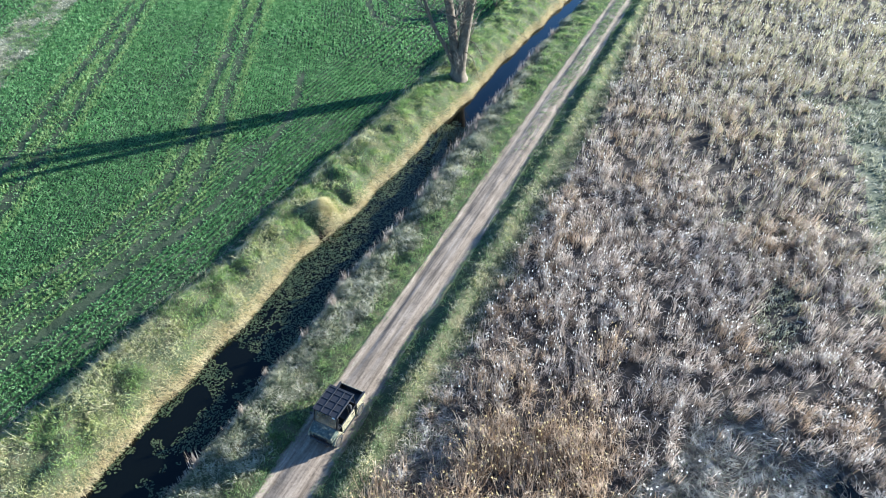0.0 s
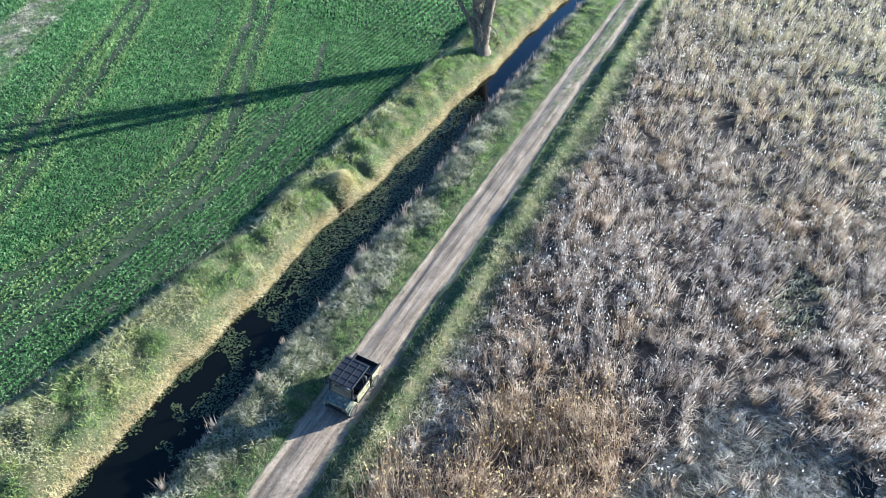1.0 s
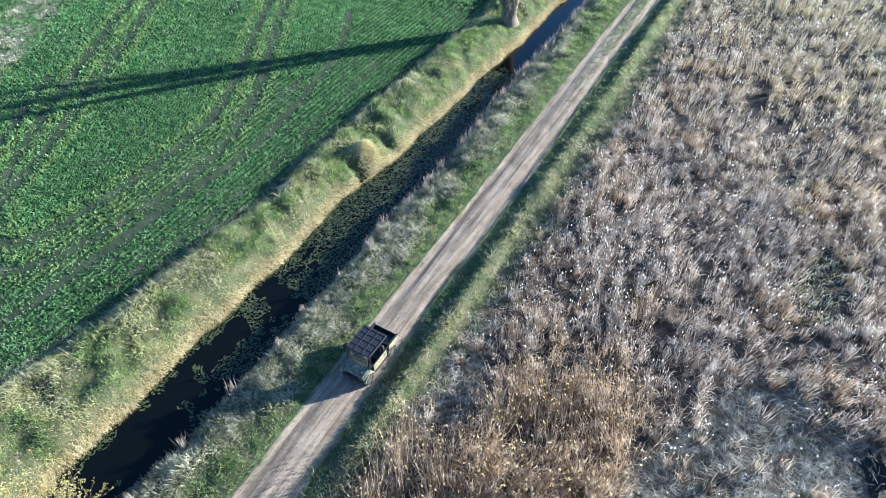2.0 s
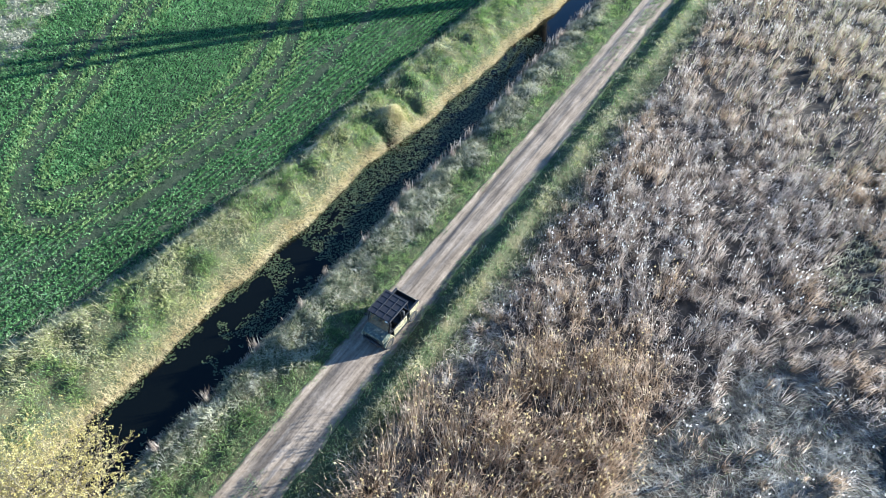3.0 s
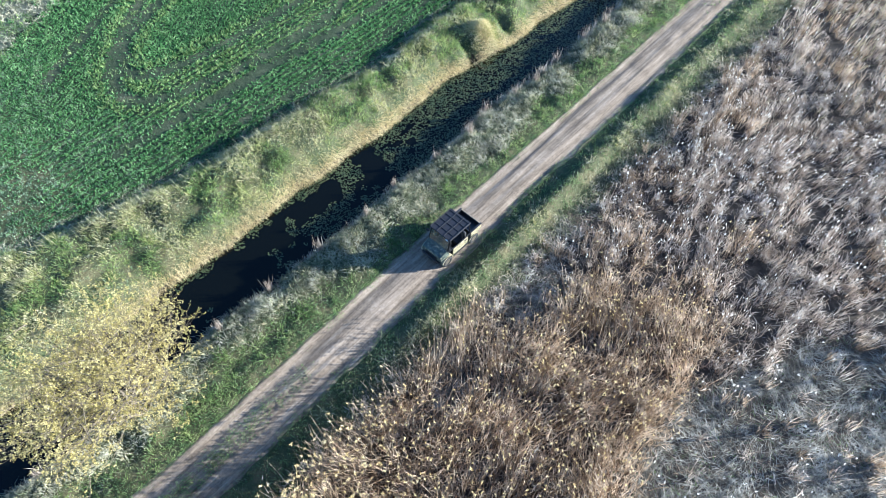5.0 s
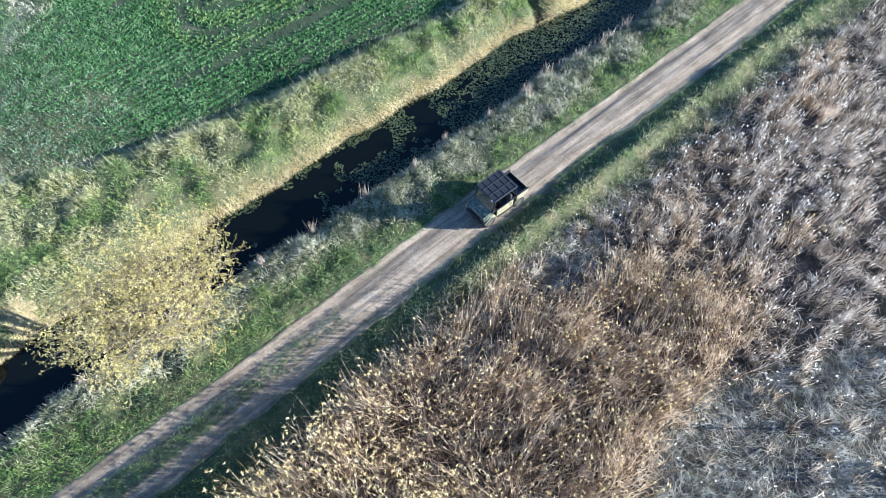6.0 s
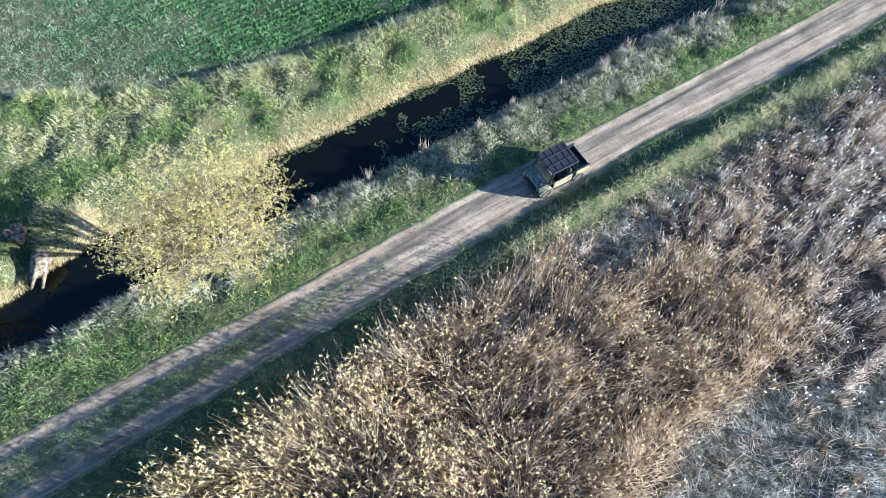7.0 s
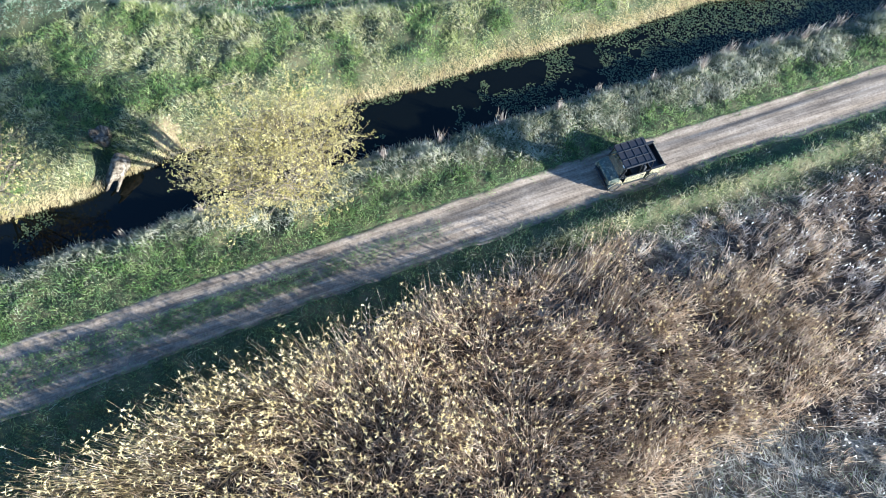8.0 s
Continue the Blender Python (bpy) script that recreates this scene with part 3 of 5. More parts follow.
def bank_grass():
    # the far bank: green and straw tussocks
    pieces = []
    x, y = scatter(-32, -20, -22, 75, 13)
    wl, ce = water_left(y), crop_edge(y)
    ok = (x < wl - 0.35) & (x > np.maximum(ce - 0.45, -33)) & (rng.random(len(x)) < np.interp(y, [-22, 40, 75], [1, 1, 0.7]))
    x, y = x[ok], y[ok]
    patch = vnoise(x, y, 1.5, 61) * 0.6 + vnoise(x, y, 4.5, 62) * 0.4
    patch = patch + np.interp(y, [26, 31, 50], [0, 0.2, 0.3]) - 0.12 * ramp01(0.9 - (water_left(y) - x), 0, 0.6)
    patch = patch - 0.5 * np.exp(-(((x + 22.6) / 1.0) ** 2 + ((y - 28.8) / 1.0) ** 2)) - 0.4 * np.exp(-(((x + 22.9) / 0.9) ** 2 + ((y + 7.3) / 0.8) ** 2))
    patch = patch + 0.4 * np.exp(-(((x + 24.8) / 1.0) ** 2 + ((y + 6.2) / 1.2) ** 2)) - 0.45 * np.exp(-(((x + 24.0) / 1.0) ** 2 + ((y + 9.0) / 0.9) ** 2))
    soft = 0.35 + 1.3 * vnoise(x, y, 0.9, 64)
    g = patch > 0.57
    pieces.append(tussocks(x[g], y[g], 13, 0.34 * soft[g], 0.026, 0, 0.22, 0.9))
    m = (patch > 0.5) & ~g
    pieces.append(tussocks(x[m], y[m], 15, 0.36 * soft[m], 0.024, 2, 0.22, 1.2, (-0.1, -0.2)))
    d = patch <= 0.5
    pieces.append(tussocks(x[d], y[d], 9, 0.4 * soft[d], 0.022, 1, 0.22, 1.4, (-0.15, -0.3)))
    pieces.append(tussocks(x[d], y[d], 6, 0.36 * soft[d], 0.022, 2, 0.22, 1.3, (-0.1, -0.2)))
    extra = rng.random(len(x)) < 0.3
    pieces.append(tussocks(x[extra], y[extra], 5, 0.45, 0.02, 2, 0.25, 1.2))
    x, y = scatter(-32, -20, -22, 75, 70)
    ok = (x < water_left(y) - 0.3) & (x > np.maximum(crop_edge(y) - 0.8, -33))
    pieces.append((3, turf(x[ok], y[ok], 0.18)[1]))
    V, F, s = join(pieces)
    tagged(tri_mesh("bank_grass", V, F, [M_LUSH_LIT, M_DRY, M_SWARD, M_TURF], s), "long green and straw-coloured grass tussocks on a ditch bank", "grass", kind="stuff")
    # the bleached fringe that hangs down to the water
    y = rng.uniform(-24, 85, 34000)
    x = water_left(y) - np.abs(rng.normal(0.1, 0.22, len(y)))
    n = len(x)
    d0 = np.stack([rng.uniform(0.2, 0.9, n), rng.normal(0, 0.35, n), rng.uniform(0.2, 0.9, n)], 1)
    d1 = np.stack([rng.uniform(0.2, 0.8, n), rng.normal(0, 0.3, n), rng.uniform(-1.2, -0.3, n)], 1)
    V, F = blades(onto(x, y, 0.0), d0, d1, rng.uniform(0.2, 0.45, n), 0.017, 2)
    # and the same bleached grass over the trodden mound
    mx, my = rng.normal(-22.65, 0.42, 420), rng.normal(28.95, 0.42, 420)
    V, F, s = join([(0, (V, F)), (0, tussocks(mx, my, 9, 0.26, 0.024, 0, 0.15, 1.5)[1]), (1, tussocks(mx[:160] + 0.3, my[:160] + 0.4, 9, 0.3, 0.024, 0, 0.2, 1.1)[1])])
    tagged(tri_mesh("shore_fringe", V, F, [M_GOLD, M_SWARD], s), "golden bleached grass hanging over the water's edge", "grass", kind="stuff")
    y = rng.uniform(-10, 66, 5600)
    x = crop_edge(y) + rng.uniform(-1.1, 0.6, len(y))
    ok = vnoise(x, y, 1.2, 63) > 0.3
    s, (V, F) = tussocks(x[ok], y[ok], 6, 0.3, 0.024, 0, 0.22, 1.3)
    tagged(tri_mesh("grass_litter", V, F, [M_GREY]), "pale flattened dead grass at the foot of the bank", "grass", kind="stuff")
    # pale dead stalks along the edge of the crop
    y = rng.uniform(-8, 62, 1100)
    x = crop_edge(y) + rng.normal(0.75, 0.3, len(y))
    n = len(x)
    d0 = around(n, 0.5) + np.array([-0.1, -0.1, 0])
    V, F = blades(onto(x, y), d0, d0 + rng.normal(0, 0.5, (n, 3)), rng.uniform(0.4, 0.95, n), 0.02, 2)
    tagged(tri_mesh("dead_stalks", V, F, [M_DRY]), "pale dead weed stalks along the crop edge", "dead stalks", kind="stuff")


bank_grass()


def rough_corner():
    """The uncropped corner of the field: short grass, straw tufts and weeds."""
    pieces = []
    x, y = scatter(-50, -26, -30, 9, 9)
    ok = (x < np.maximum(crop_edge(y), -33) + 0.4) & (x < water_left(y) - 3) & (rng.random(len(x)) < np.interp(y, [-34, 0, 4, 9], [1, 1, 0.6, 0.0]))
    x, y = x[ok], y[ok]
    patch = vnoise(x, y, 1.4, 65) * 0.55 + vnoise(x, y, 5.0, 66) * 0.45
    g = patch > 0.5
    pieces.append(tussocks(x[g], y[g], 10, 0.25, 0.034, 2, 0.3, 0.7))
    w = patch < np.interp(y, [-5, -2], [0.62, 0.46])
    pieces.append(tussocks(x[~g], y[~g], 8, 0.22, 0.032, 2, 0.3, 0.9))
    pieces.append(tussocks(x[w], y[w], 8, 0.26, 0.022, 1, 0.2, 1.2))
    x, y = scatter(-50, -26, -30, 9, 50)
    ok = (x < np.maximum(crop_edge(y), -33) + 0.4) & (x < water_left(y) - 3) & (rng.random(len(x)) < np.interp(y, [-34, 0, 4, 9], [1, 1, 0.6, 0.0]))
    pieces.append((2, turf(x[ok], y[ok], 0.13)[1]))
    u, v = rng.uniform(-41.4, -35.6, 5200), rng.uniform(18, 105, 5200)
    x, y = 0.859 * u - 0.512 * v, 0.512 * u + 0.859 * v
    g = vnoise(x, y, 1.6, 67) > 0.5
    pieces.append(tussocks(x[g], y[g], 6, 0.3, 0.07, 0, 0.3, 0.6))
    pieces.append(tussocks(x[~g], y[~g], 7, 0.35, 0.06, 1, 0.3, 0.9))
    V, F, s = join(pieces)
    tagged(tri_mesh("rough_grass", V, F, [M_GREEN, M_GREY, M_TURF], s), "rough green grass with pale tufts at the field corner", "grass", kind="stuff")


rough_corner()


def verge_grass():
    # between ditch and lane: grey lodged grass by the water, green next to the lane
    pieces = []
    x, y = scatter(-18.6, -13.8, -22, 85, 14)
    ok = (x > water_right(y) + 0.15) & (x < road_left(y) + 0.05)
    x, y = x[ok], y[ok]
    green = x + (vnoise(x, y, 2.2, 71) - 0.5) * 2.2 + np.interp(y, [-10, 0, 7, 25, 42, 60], [1.7, 1.0, 0.1, 0.1, 0.9, 1.6]) > -15.1
    gx, gy = x[green], y[green]
    edge = ramp01(road_left(gy) - gx, 0.0, 0.5)
    # sunlit clumps of the strip, put into the colour with a brighter green
    bright = rng.random(len(gx)) < 0.85 * ramp01(vnoise(gx, gy, 0.9, 68), 0.25, 0.6)
    pieces.append(tussocks(gx[~bright], gy[~bright], 12, (0.13 + 0.17 * edge)[~bright], 0.026, 0, 0.2, 0.8))
    pieces.append(tussocks(gx[bright], gy[bright], 13, (0.16 + 0.2 * edge)[bright], 0.026, 3, 0.2, 0.8))
    g2 = rng.random(len(gx)) < 0.2
    pieces.append(tussocks(gx[g2], gy[g2], 6, 0.28, 0.02, 1, 0.2, 1.1))
    dx, dy = x[~green], y[~green]
    pieces.append(tussocks(dx, dy, 15, 0.2 + 0.6 * vnoise(dx, dy, 0.8, 97), 0.021, 2, 0.19, 1.3, (-0.2, -0.2)))
    d2 = rng.random(len(dx)) < 0.25
    pieces.append(tussocks(dx[d2], dy[d2], 7, 0.45, 0.028, 1, 0.17, 1.2, (-0.1, -0.2)))
    d3 = rng.random(len(dx)) < 0.3
    pieces.append(tussocks(dx[d3], dy[d3], 9, 0.25, 0.026, 0, 0.25, 0.7))
    x, y = scatter(-18.4, -13.9, -22, 85, 60)
    ok = (x > water_right(y) + 0.3) & (x < road_left(y) + 0.03)
    x, y = x[ok], y[ok]
    near = x > -15.2 + (vnoise(x, y, 1.2, 78) - 0.5) * 1.2
    pieces.append(turf(x[near], y[near], 0.16))
    pieces.append((2, turf(x[~near], y[~near], 0.2)[1]))
    V, F, s = join(pieces)
    tagged(tri_mesh("verge_grass", V, F, [M_GREEN, M_DRY, M_GREY, M_LUSH_LIT], s), "lodged grey grass with a green strip beside the lane", "grass", kind="stuff")
    # pale reed stubs in the shallow margin
    c = rng.uniform(-16, 62, 190)
    y = np.repeat(c, 9) + rng.normal(0, 0.28, len(c) * 9)
    x = water_right(y) + rng.normal(0.22, 0.2, len(y))
    n = len(x)
    d0 = around(n, 0.2)
    tall = np.interp(y, [-16, 20, 30, 62], [0.45, 0.55, 0.9, 1.0]) * rng.uniform(0.4, 1.3, n)
    V, F = blades(onto(x, y), d0, d0 + around(n, 0.5) * 0.4, tall, 0.03, 2)
    tagged(tri_mesh("reed_stubs", V, F, [M_CATTAIL]), "short pale reed stubs along the water margin", "reeds", kind="stuff")
    # taller clumps that stand out one by one along the margin
    kinds = []
    for c in range(4):
        n = 46
        a, r = rng.random(n) * 2 * np.pi, np.abs(rng.normal(0, 0.12, n))
        b = np.stack([r * np.cos(a) * 0.8, r * np.sin(a) * 1.4, np.full(n, -0.03)], 1)
        d0 = around(n, 0.22)
        V, F = blades(b, d0, d0 + around(n, 0.7) * 0.5, rng.uniform(0.45, 1.05, n), 0.034, 2)
        kinds.append((V, F))
    first = [None] * 4
    for q, y0 in enumerate((-10.5, -6.5, 3.0, 6.2, 9.6, 12.8, 15.5, 18.6, 21.4, 23.8, 26.2, 28.0, 30.8, 33.5, 36.0, 37.6, 41.0, 44.5, 46.3, 49.5, 53.0, 57.0, 61.5, 66.0)):
        c = q % 4
        x0 = float(water_right(y0)) + 0.3 + 0.25 * (q % 3)
        spot = Matrix.Translation((x0, y0, float(height(x0, y0)))) @ Matrix.Rotation(q * 1.3, 4, 'Z') @ Matrix.Scale(0.8 + 0.1 * (q % 5), 4)
        if first[c] is None:
            ob = tri_mesh("reed_clump", kinds[c][0], kinds[c][1], [M_CATTAIL])
            tagged(ob, "upright clump of pale dead reeds at the water's edge", "reeds", "reed clumps along the ditch")
            first[c] = ob
            ob.matrix_world = spot
        else:
            ob = copy_thing(first[c], Matrix.Identity(4))
            ob.matrix_world = spot
    # between lane and reeds: short dense green
    pieces = []
    x, y = scatter(-11.8, -5.5, -24, 90, 13)
    ok = (x > road_right(y) - 0.05) & (x < reed_edge(y) + 0.4 + (vnoise(x, y, 1.8, 74) - 0.5) * 1.4)
    x, y = x[ok], y[ok]
    long = 0.1 + 0.14 * ramp01(x - road_right(y), 0, 0.5)
    open_side = ramp01(y, 2, 9)
    crest = np.exp(-((x + 10.15 + (vnoise(x, y, 1.5, 79) - 0.5) * 0.8) / 0.5) ** 2) * open_side * ramp01(vnoise(x, y, 1.1, 69), 0.2, 0.7)
    lodged = ramp01(x + (vnoise(x, y, 1.3, 76) - 0.5) * 0.9, -9.9, -9.3) * open_side
    roll = rng.random(len(x))
    d = roll < np.maximum(lodged, 0.1)
    c = ~d & (rng.random(len(x)) < crest)
    g = ~d & ~c
    pieces.append(tussocks(x[g], y[g], 11, long[g], 0.027, 0, 0.21, 0.8))
    # the ridge's sunlit top is put into the colour: paler sward and straw
    lit = c & (rng.random(len(x)) < np.interp(y, [8, 30, 45], [0.3, 0.4, 0.8]))
    pieces.append(tussocks(x[lit], y[lit], 13, 0.24, 0.024, 3, 0.2, 0.8))
    dull = c & ~lit
    pieces.append(tussocks(x[dull], y[dull], 6, 0.22, 0.024, 0, 0.2, 0.8))
    pieces.append(tussocks(x[dull], y[dull], 8, 0.26, 0.024, 2, 0.2, 1.1))
    h = c & (rng.random(len(x)) < np.interp(y, [8, 30, 45], [0.95, 0.75, 0.3]))
    pieces.append(tussocks(x[h], y[h], 13, 0.36, 0.022, 1, 0.2, 1.1))
    pieces.append(tussocks(x[d], y[d], 9, 0.36, 0.023, 2, 0.24, 1.4))
    h = d & (rng.random(len(x)) < 0.35)
    pieces.append(tussocks(x[h], y[h], 8, 0.5, 0.02, 1, 0.2, 1.1))
    pieces.append(tussocks(x[h], y[h], 4, 0.3, 0.025, 0, 0.2, 0.8))
    x, y = scatter(-11.6, -5.5, -24, 90, 60)
    ok = (x > road_right(y) - 0.03) & (x < reed_edge(y) + 0.5)
    x, y = x[ok], y[ok]
    g = (x < -10.45) | (y < 5) | (y > 40)
    pieces.append(turf(x[g], y[g], 0.15))
    pieces.append((2, turf(x[~g], y[~g], 0.2)[1]))
    y = rng.uniform(-24, 95, 6500)
    left = rng.random(len(y)) < 0.5
    x = np.where(left, road_left(y) + np.abs(rng.normal(0, 0.14, len(y))), road_right(y) - np.abs(rng.normal(0, 0.14, len(y))))
    s0, (V0, F0) = tussocks(x, y, 6, 0.12, 0.022, 0, 0.1, 0.6)
    pieces.append((s0, (V0 + np.array([0, 0, 0.1]), F0)))
    # the strip between the wheel tracks
    x, y = scatter(0, 1, -26, 95, 90)
    x = rut_left(y) + 0.36 + (rut_right(y) - rut_left(y) - 0.72) * x
    ok = rng.random(len(x)) < np.interp(y, [-24, -6, 0, 6, 40, 60, 95], [1.0, 0.9, 0.45, 0.0, 0.0, 0.35, 0.5]) * (vnoise(x, y, 0.9, 75) > 0.1)
    x, y = x[ok], y[ok]
    s0, (V0, F0) = tussocks(x, y, 8, 0.13, 0.026, 0, 0.14, 0.7)
    V0 = V0 + np.array([0, 0, 0.19])
    pieces.append((s0, (V0, F0)))
    V, F, s = join(pieces)
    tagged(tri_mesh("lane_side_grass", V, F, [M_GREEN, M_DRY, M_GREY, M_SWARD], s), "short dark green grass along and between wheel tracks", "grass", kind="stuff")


verge_grass()


# ---- the reed bed ----
def zones(x, y):
    """Shares of feathery reed, bulrush, flattened reed and low meadow at a place."""
    w = (vnoise(x, y, 3.0, 81) - 0.5) * 4.0
    gold = ramp01(np.interp(x, [-10, -5, -1, 1, 3, 8], [13, 19, 22, 18, 11, 7]) + w - y, -3, 3)
    flat = ramp01(np.interp(x, [-1, 1.5, 5, 10, 14], [4, 17, 22.5, 22.5, 20]) + w * 0.5 - y, -1, 1) * ramp01(x - np.interp(y, [-20, 5, 12, 20], [9, 4, 0.5, 1.2]), -0.6, 0.8)
    hole = np.maximum(np.exp(-(((x + 7.0) / 1.1) ** 2 + ((y - 8.2) / 3.0) ** 2)), np.exp(-(((x + 7.3) / 1.5) ** 2 + ((y - 15.5) / 3.2) ** 2)))
    hole = np.maximum(hole, 0.85 * np.exp(-(((x + 8.9 - 0.5 * np.sin(y * 0.7)) / 0.75) ** 2 + ((y - 19) / 7.5) ** 4)))
    flat = np.maximum(flat, ramp01(hole, 0.35, 0.7))
    meadow = ramp01(x - meadow_edge(y) + w * 0.4, -1, 1)
    gap = np.maximum(np.exp(-(((x - 4.0) / 1.3) ** 2 + ((y - 40.5) / 2.0) ** 2)), np.exp(-(((x - 7.6) / 1.7) ** 2 + ((y - 31.5) / 4.2) ** 2)))
    gap = np.maximum(gap, np.exp(-(((x - 9.5) / 2.4) ** 2 + ((y - 62) / 2.0) ** 2)))
    return gold, flat, meadow, ramp01(gap, 0.35, 0.7)


def tuft_field(x0, x1, y0, y1, tufts, per):
    """Clump centres, and shoots gathered round them."""
    cx, cy = scatter(x0, x1, y0, y1, tufts)
    ok = cx > reed_edge(cy) + 0.15 + (vnoise(cx, cy, 1.6, 82) - 0.5) * 1.2
    cx, cy = cx[ok], cy[ok]
    n = len(cx)
    k = np.repeat(np.arange(n), per)
    a = rng.random(n * per) * 2 * np.pi
    r = np.abs(rng.normal(0, 1, n * per))
    return cx, cy, k, a, r


def reeds():
    stalk, heads = [], []
    for x0, x1, y0, y1, tufts, per, wide in ((-10.6, 15, -24, 42, 3.7, 18, 1.15), (-10.6, 26, 42, 72, 2.6, 13, 1.55), (-10.6, 34, 72, 118, 1.7, 10, 2.1)):
        cx, cy, k, a, r = tuft_field(x0, x1, y0, y1, tufts, per)
        if y0 < 0:
            ey = rng.uniform(-13, 8, 60)
            ex = reed_edge(ey) + rng.uniform(0.2, 2.5, 60)
            k = np.concatenate([k, len(cx) + np.repeat(np.arange(60), per)])
            cx, cy = np.concatenate([cx, ex]), np.concatenate([cy, ey])
            a, r = np.concatenate([a, rng.random(60 * per) * 2 * np.pi]), np.concatenate([r, np.abs(rng.normal(0, 1, 60 * per))])
        r = np.minimum(r, 1.7)
        gold, flat, meadow, gap = zones(cx, cy)
        pick = rng.random(len(cx))
        kind = np.where(np.minimum(flat, 0.9) > pick, 2, np.where(meadow + gap > pick, 3, np.where(gold > pick, 0, 1)))
        kk = kind[k]
        tall = ((0.5 + 0.4 * vnoise(cx, cy, 2.6, 83) + 0.4 * vnoise(cx, cy, 1.0, 92)) * rng.uniform(0.72, 1.28, len(cx)))[k]
        tousled = (vnoise(cx, cy, 1.3, 93) * 0.45 + 0.55 * rng.random(len(cx)))[k]
        tip_x, tip_y = rng.normal(0, 0.13, len(cx))[k], rng.normal(0, 0.13, len(cx))[k]
        lean_x, lean_y = ((vnoise(cx, cy, 3.2, 84) - 0.5) * 0.7)[k], ((vnoise(cx, cy, 3.2, 85) - 0.5) * 0.7)[k]
        # lower and thinner towards the verge
        tall = tall * np.interp(cx[k], [-10.5, -9.6, -8.5], [0.8, 1.0, 1.0]) * np.where((cy[k] < 8) & (cx[k] < reed_edge(cy[k]) + 3), 1.2, 1.0)
        out = np.stack([np.cos(a), np.sin(a), np.zeros(len(a))], 1)
        # feathery reed: slender stalks with short leaves and a pale plume
        s = np.where(kk == 0)[0]
        s = s[rng.random(len(s)) < 0.9]
        n = len(s)
        base = onto(cx[k[s]] + r[s] * 0.48 * np.cos(a[s]), cy[k[s]] + r[s] * 0.48 * np.sin(a[s]))
        d0 = np.array([0, 0, 1.0]) + out[s] * 0.14 * r[s][:, None] + np.stack([lean_x[s], lean_y[s], 0 * lean_x[s]], 1) * 0.55 + rng.normal(0, 0.1, (n, 3))
        d1 = d0 + np.stack([lean_x[s], lean_y[s], 0 * lean_x[s]], 1) * 0.5 + rng.normal(0, 0.16, (n, 3))
        L = np.minimum(np.interp(base[:, 1], [-5, 4, 16], [2.7, 2.4, 1.9]) * tall[s] * rng.uniform(0.65, 1.15, n), 3.0)
        yel = rng.random(n) < ramp01(-3 - base[:, 1] + (vnoise(base[:, 0], base[:, 1], 3.0, 88) - 0.5) * 8, -5, 7)
        for slot, w in ((0, ~yel), (6, yel)):
            stalk.append((slot, blades(base[w], d0[w], d1[w], L[w], 0.022 * wide, 2)))
        for f in (0.3, 0.6):
            p = base + unit(d0) * (L * f)[:, None]
            e = unit(d0) * 0.8 + around(n, 1.2) * 0.8
            lf = blades(p, e, e + around(n, 1.0) * 0.4 - np.array([0, 0, 1.0]), rng.uniform(0.22, 0.5, n), 0.022 * wide, 2)
            stalk.append((0, lf))
        ang = rng.random(n) * 2 * np.pi
        fl = np.stack([np.cos(ang), np.sin(ang), rng.uniform(0.0, 0.5, n)], 1)
        stalk.append((0, blades(onto(base[:, 0] + rng.normal(0, 0.2, n), base[:, 1] + rng.normal(0, 0.2, n), 0.05), fl, fl - np.array([0, 0, 0.5]), rng.uniform(0.3, 0.8, n), 0.03 * wide, 2)))
        h = rng.random(n) < np.interp(base[:, 1], [-2, 7], [0.34, 0.13])
        tip = (base + unit(unit(d0) * 0.75 + unit(d1) * 0.25) * (L * 0.5)[:, None] + unit(unit(d0) * 0.25 + unit(d1) * 0.75) * (L * 0.5)[:, None])[h]
        m = len(tip)
        for _ in range(7):
            e = unit(d1[h]) * 0.5 + rng.normal(0, 0.6, (m, 3))
            heads.append((0, blades(tip - unit(d1[h]) * 0.05, e, e + rng.normal(0, 0.4, (m, 3)), rng.uniform(0.6, 1.3, m) * np.interp(tip[:, 1], [-2, 9], [0.14, 0.09]), 0.034 * wide, 2)))
        # bulrush: upright and arched leaves, broken ones lying across them, some stems with a burst seed head
        s = np.where(kk == 1)[0]
        n = len(s)
        base = onto(cx[k[s]] + r[s] * 0.17 * np.cos(a[s]), cy[k[s]] + r[s] * 0.17 * np.sin(a[s]))
        sway = np.stack([lean_x[s] + tip_x[s], lean_y[s] + tip_y[s], 0 * lean_x[s]], 1)
        messy = tousled[s] > 0.52
        d0 = np.array([0.05, 0, 1.0]) + out[s] * 0.11 * r[s][:, None] + sway * 0.4 + rng.normal(0, 0.07, (n, 3)) + rng.normal(0, 0.16, (n, 3)) * messy[:, None]
        fold = rng.random(n)[:, None]
        d1 = np.where(fold < np.where(messy, 0.5, 0.12)[:, None], out[s] * 0.7 + sway * 0.8 + rng.normal(0, 0.5, (n, 3)) - np.array([0, 0, 0.35]), d0 + rng.normal(0, 0.25, (n, 3)))
        L = 1.2 * tall[s] * rng.uniform(0.55, 1.15, n) * np.where(messy, 0.9, 1.0)
        # lightening with distance is put into the colour: more leaves take pale straw
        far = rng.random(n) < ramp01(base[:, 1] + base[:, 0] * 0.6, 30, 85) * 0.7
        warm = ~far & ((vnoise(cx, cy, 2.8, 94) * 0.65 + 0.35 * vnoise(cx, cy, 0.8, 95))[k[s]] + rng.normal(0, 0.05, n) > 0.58)
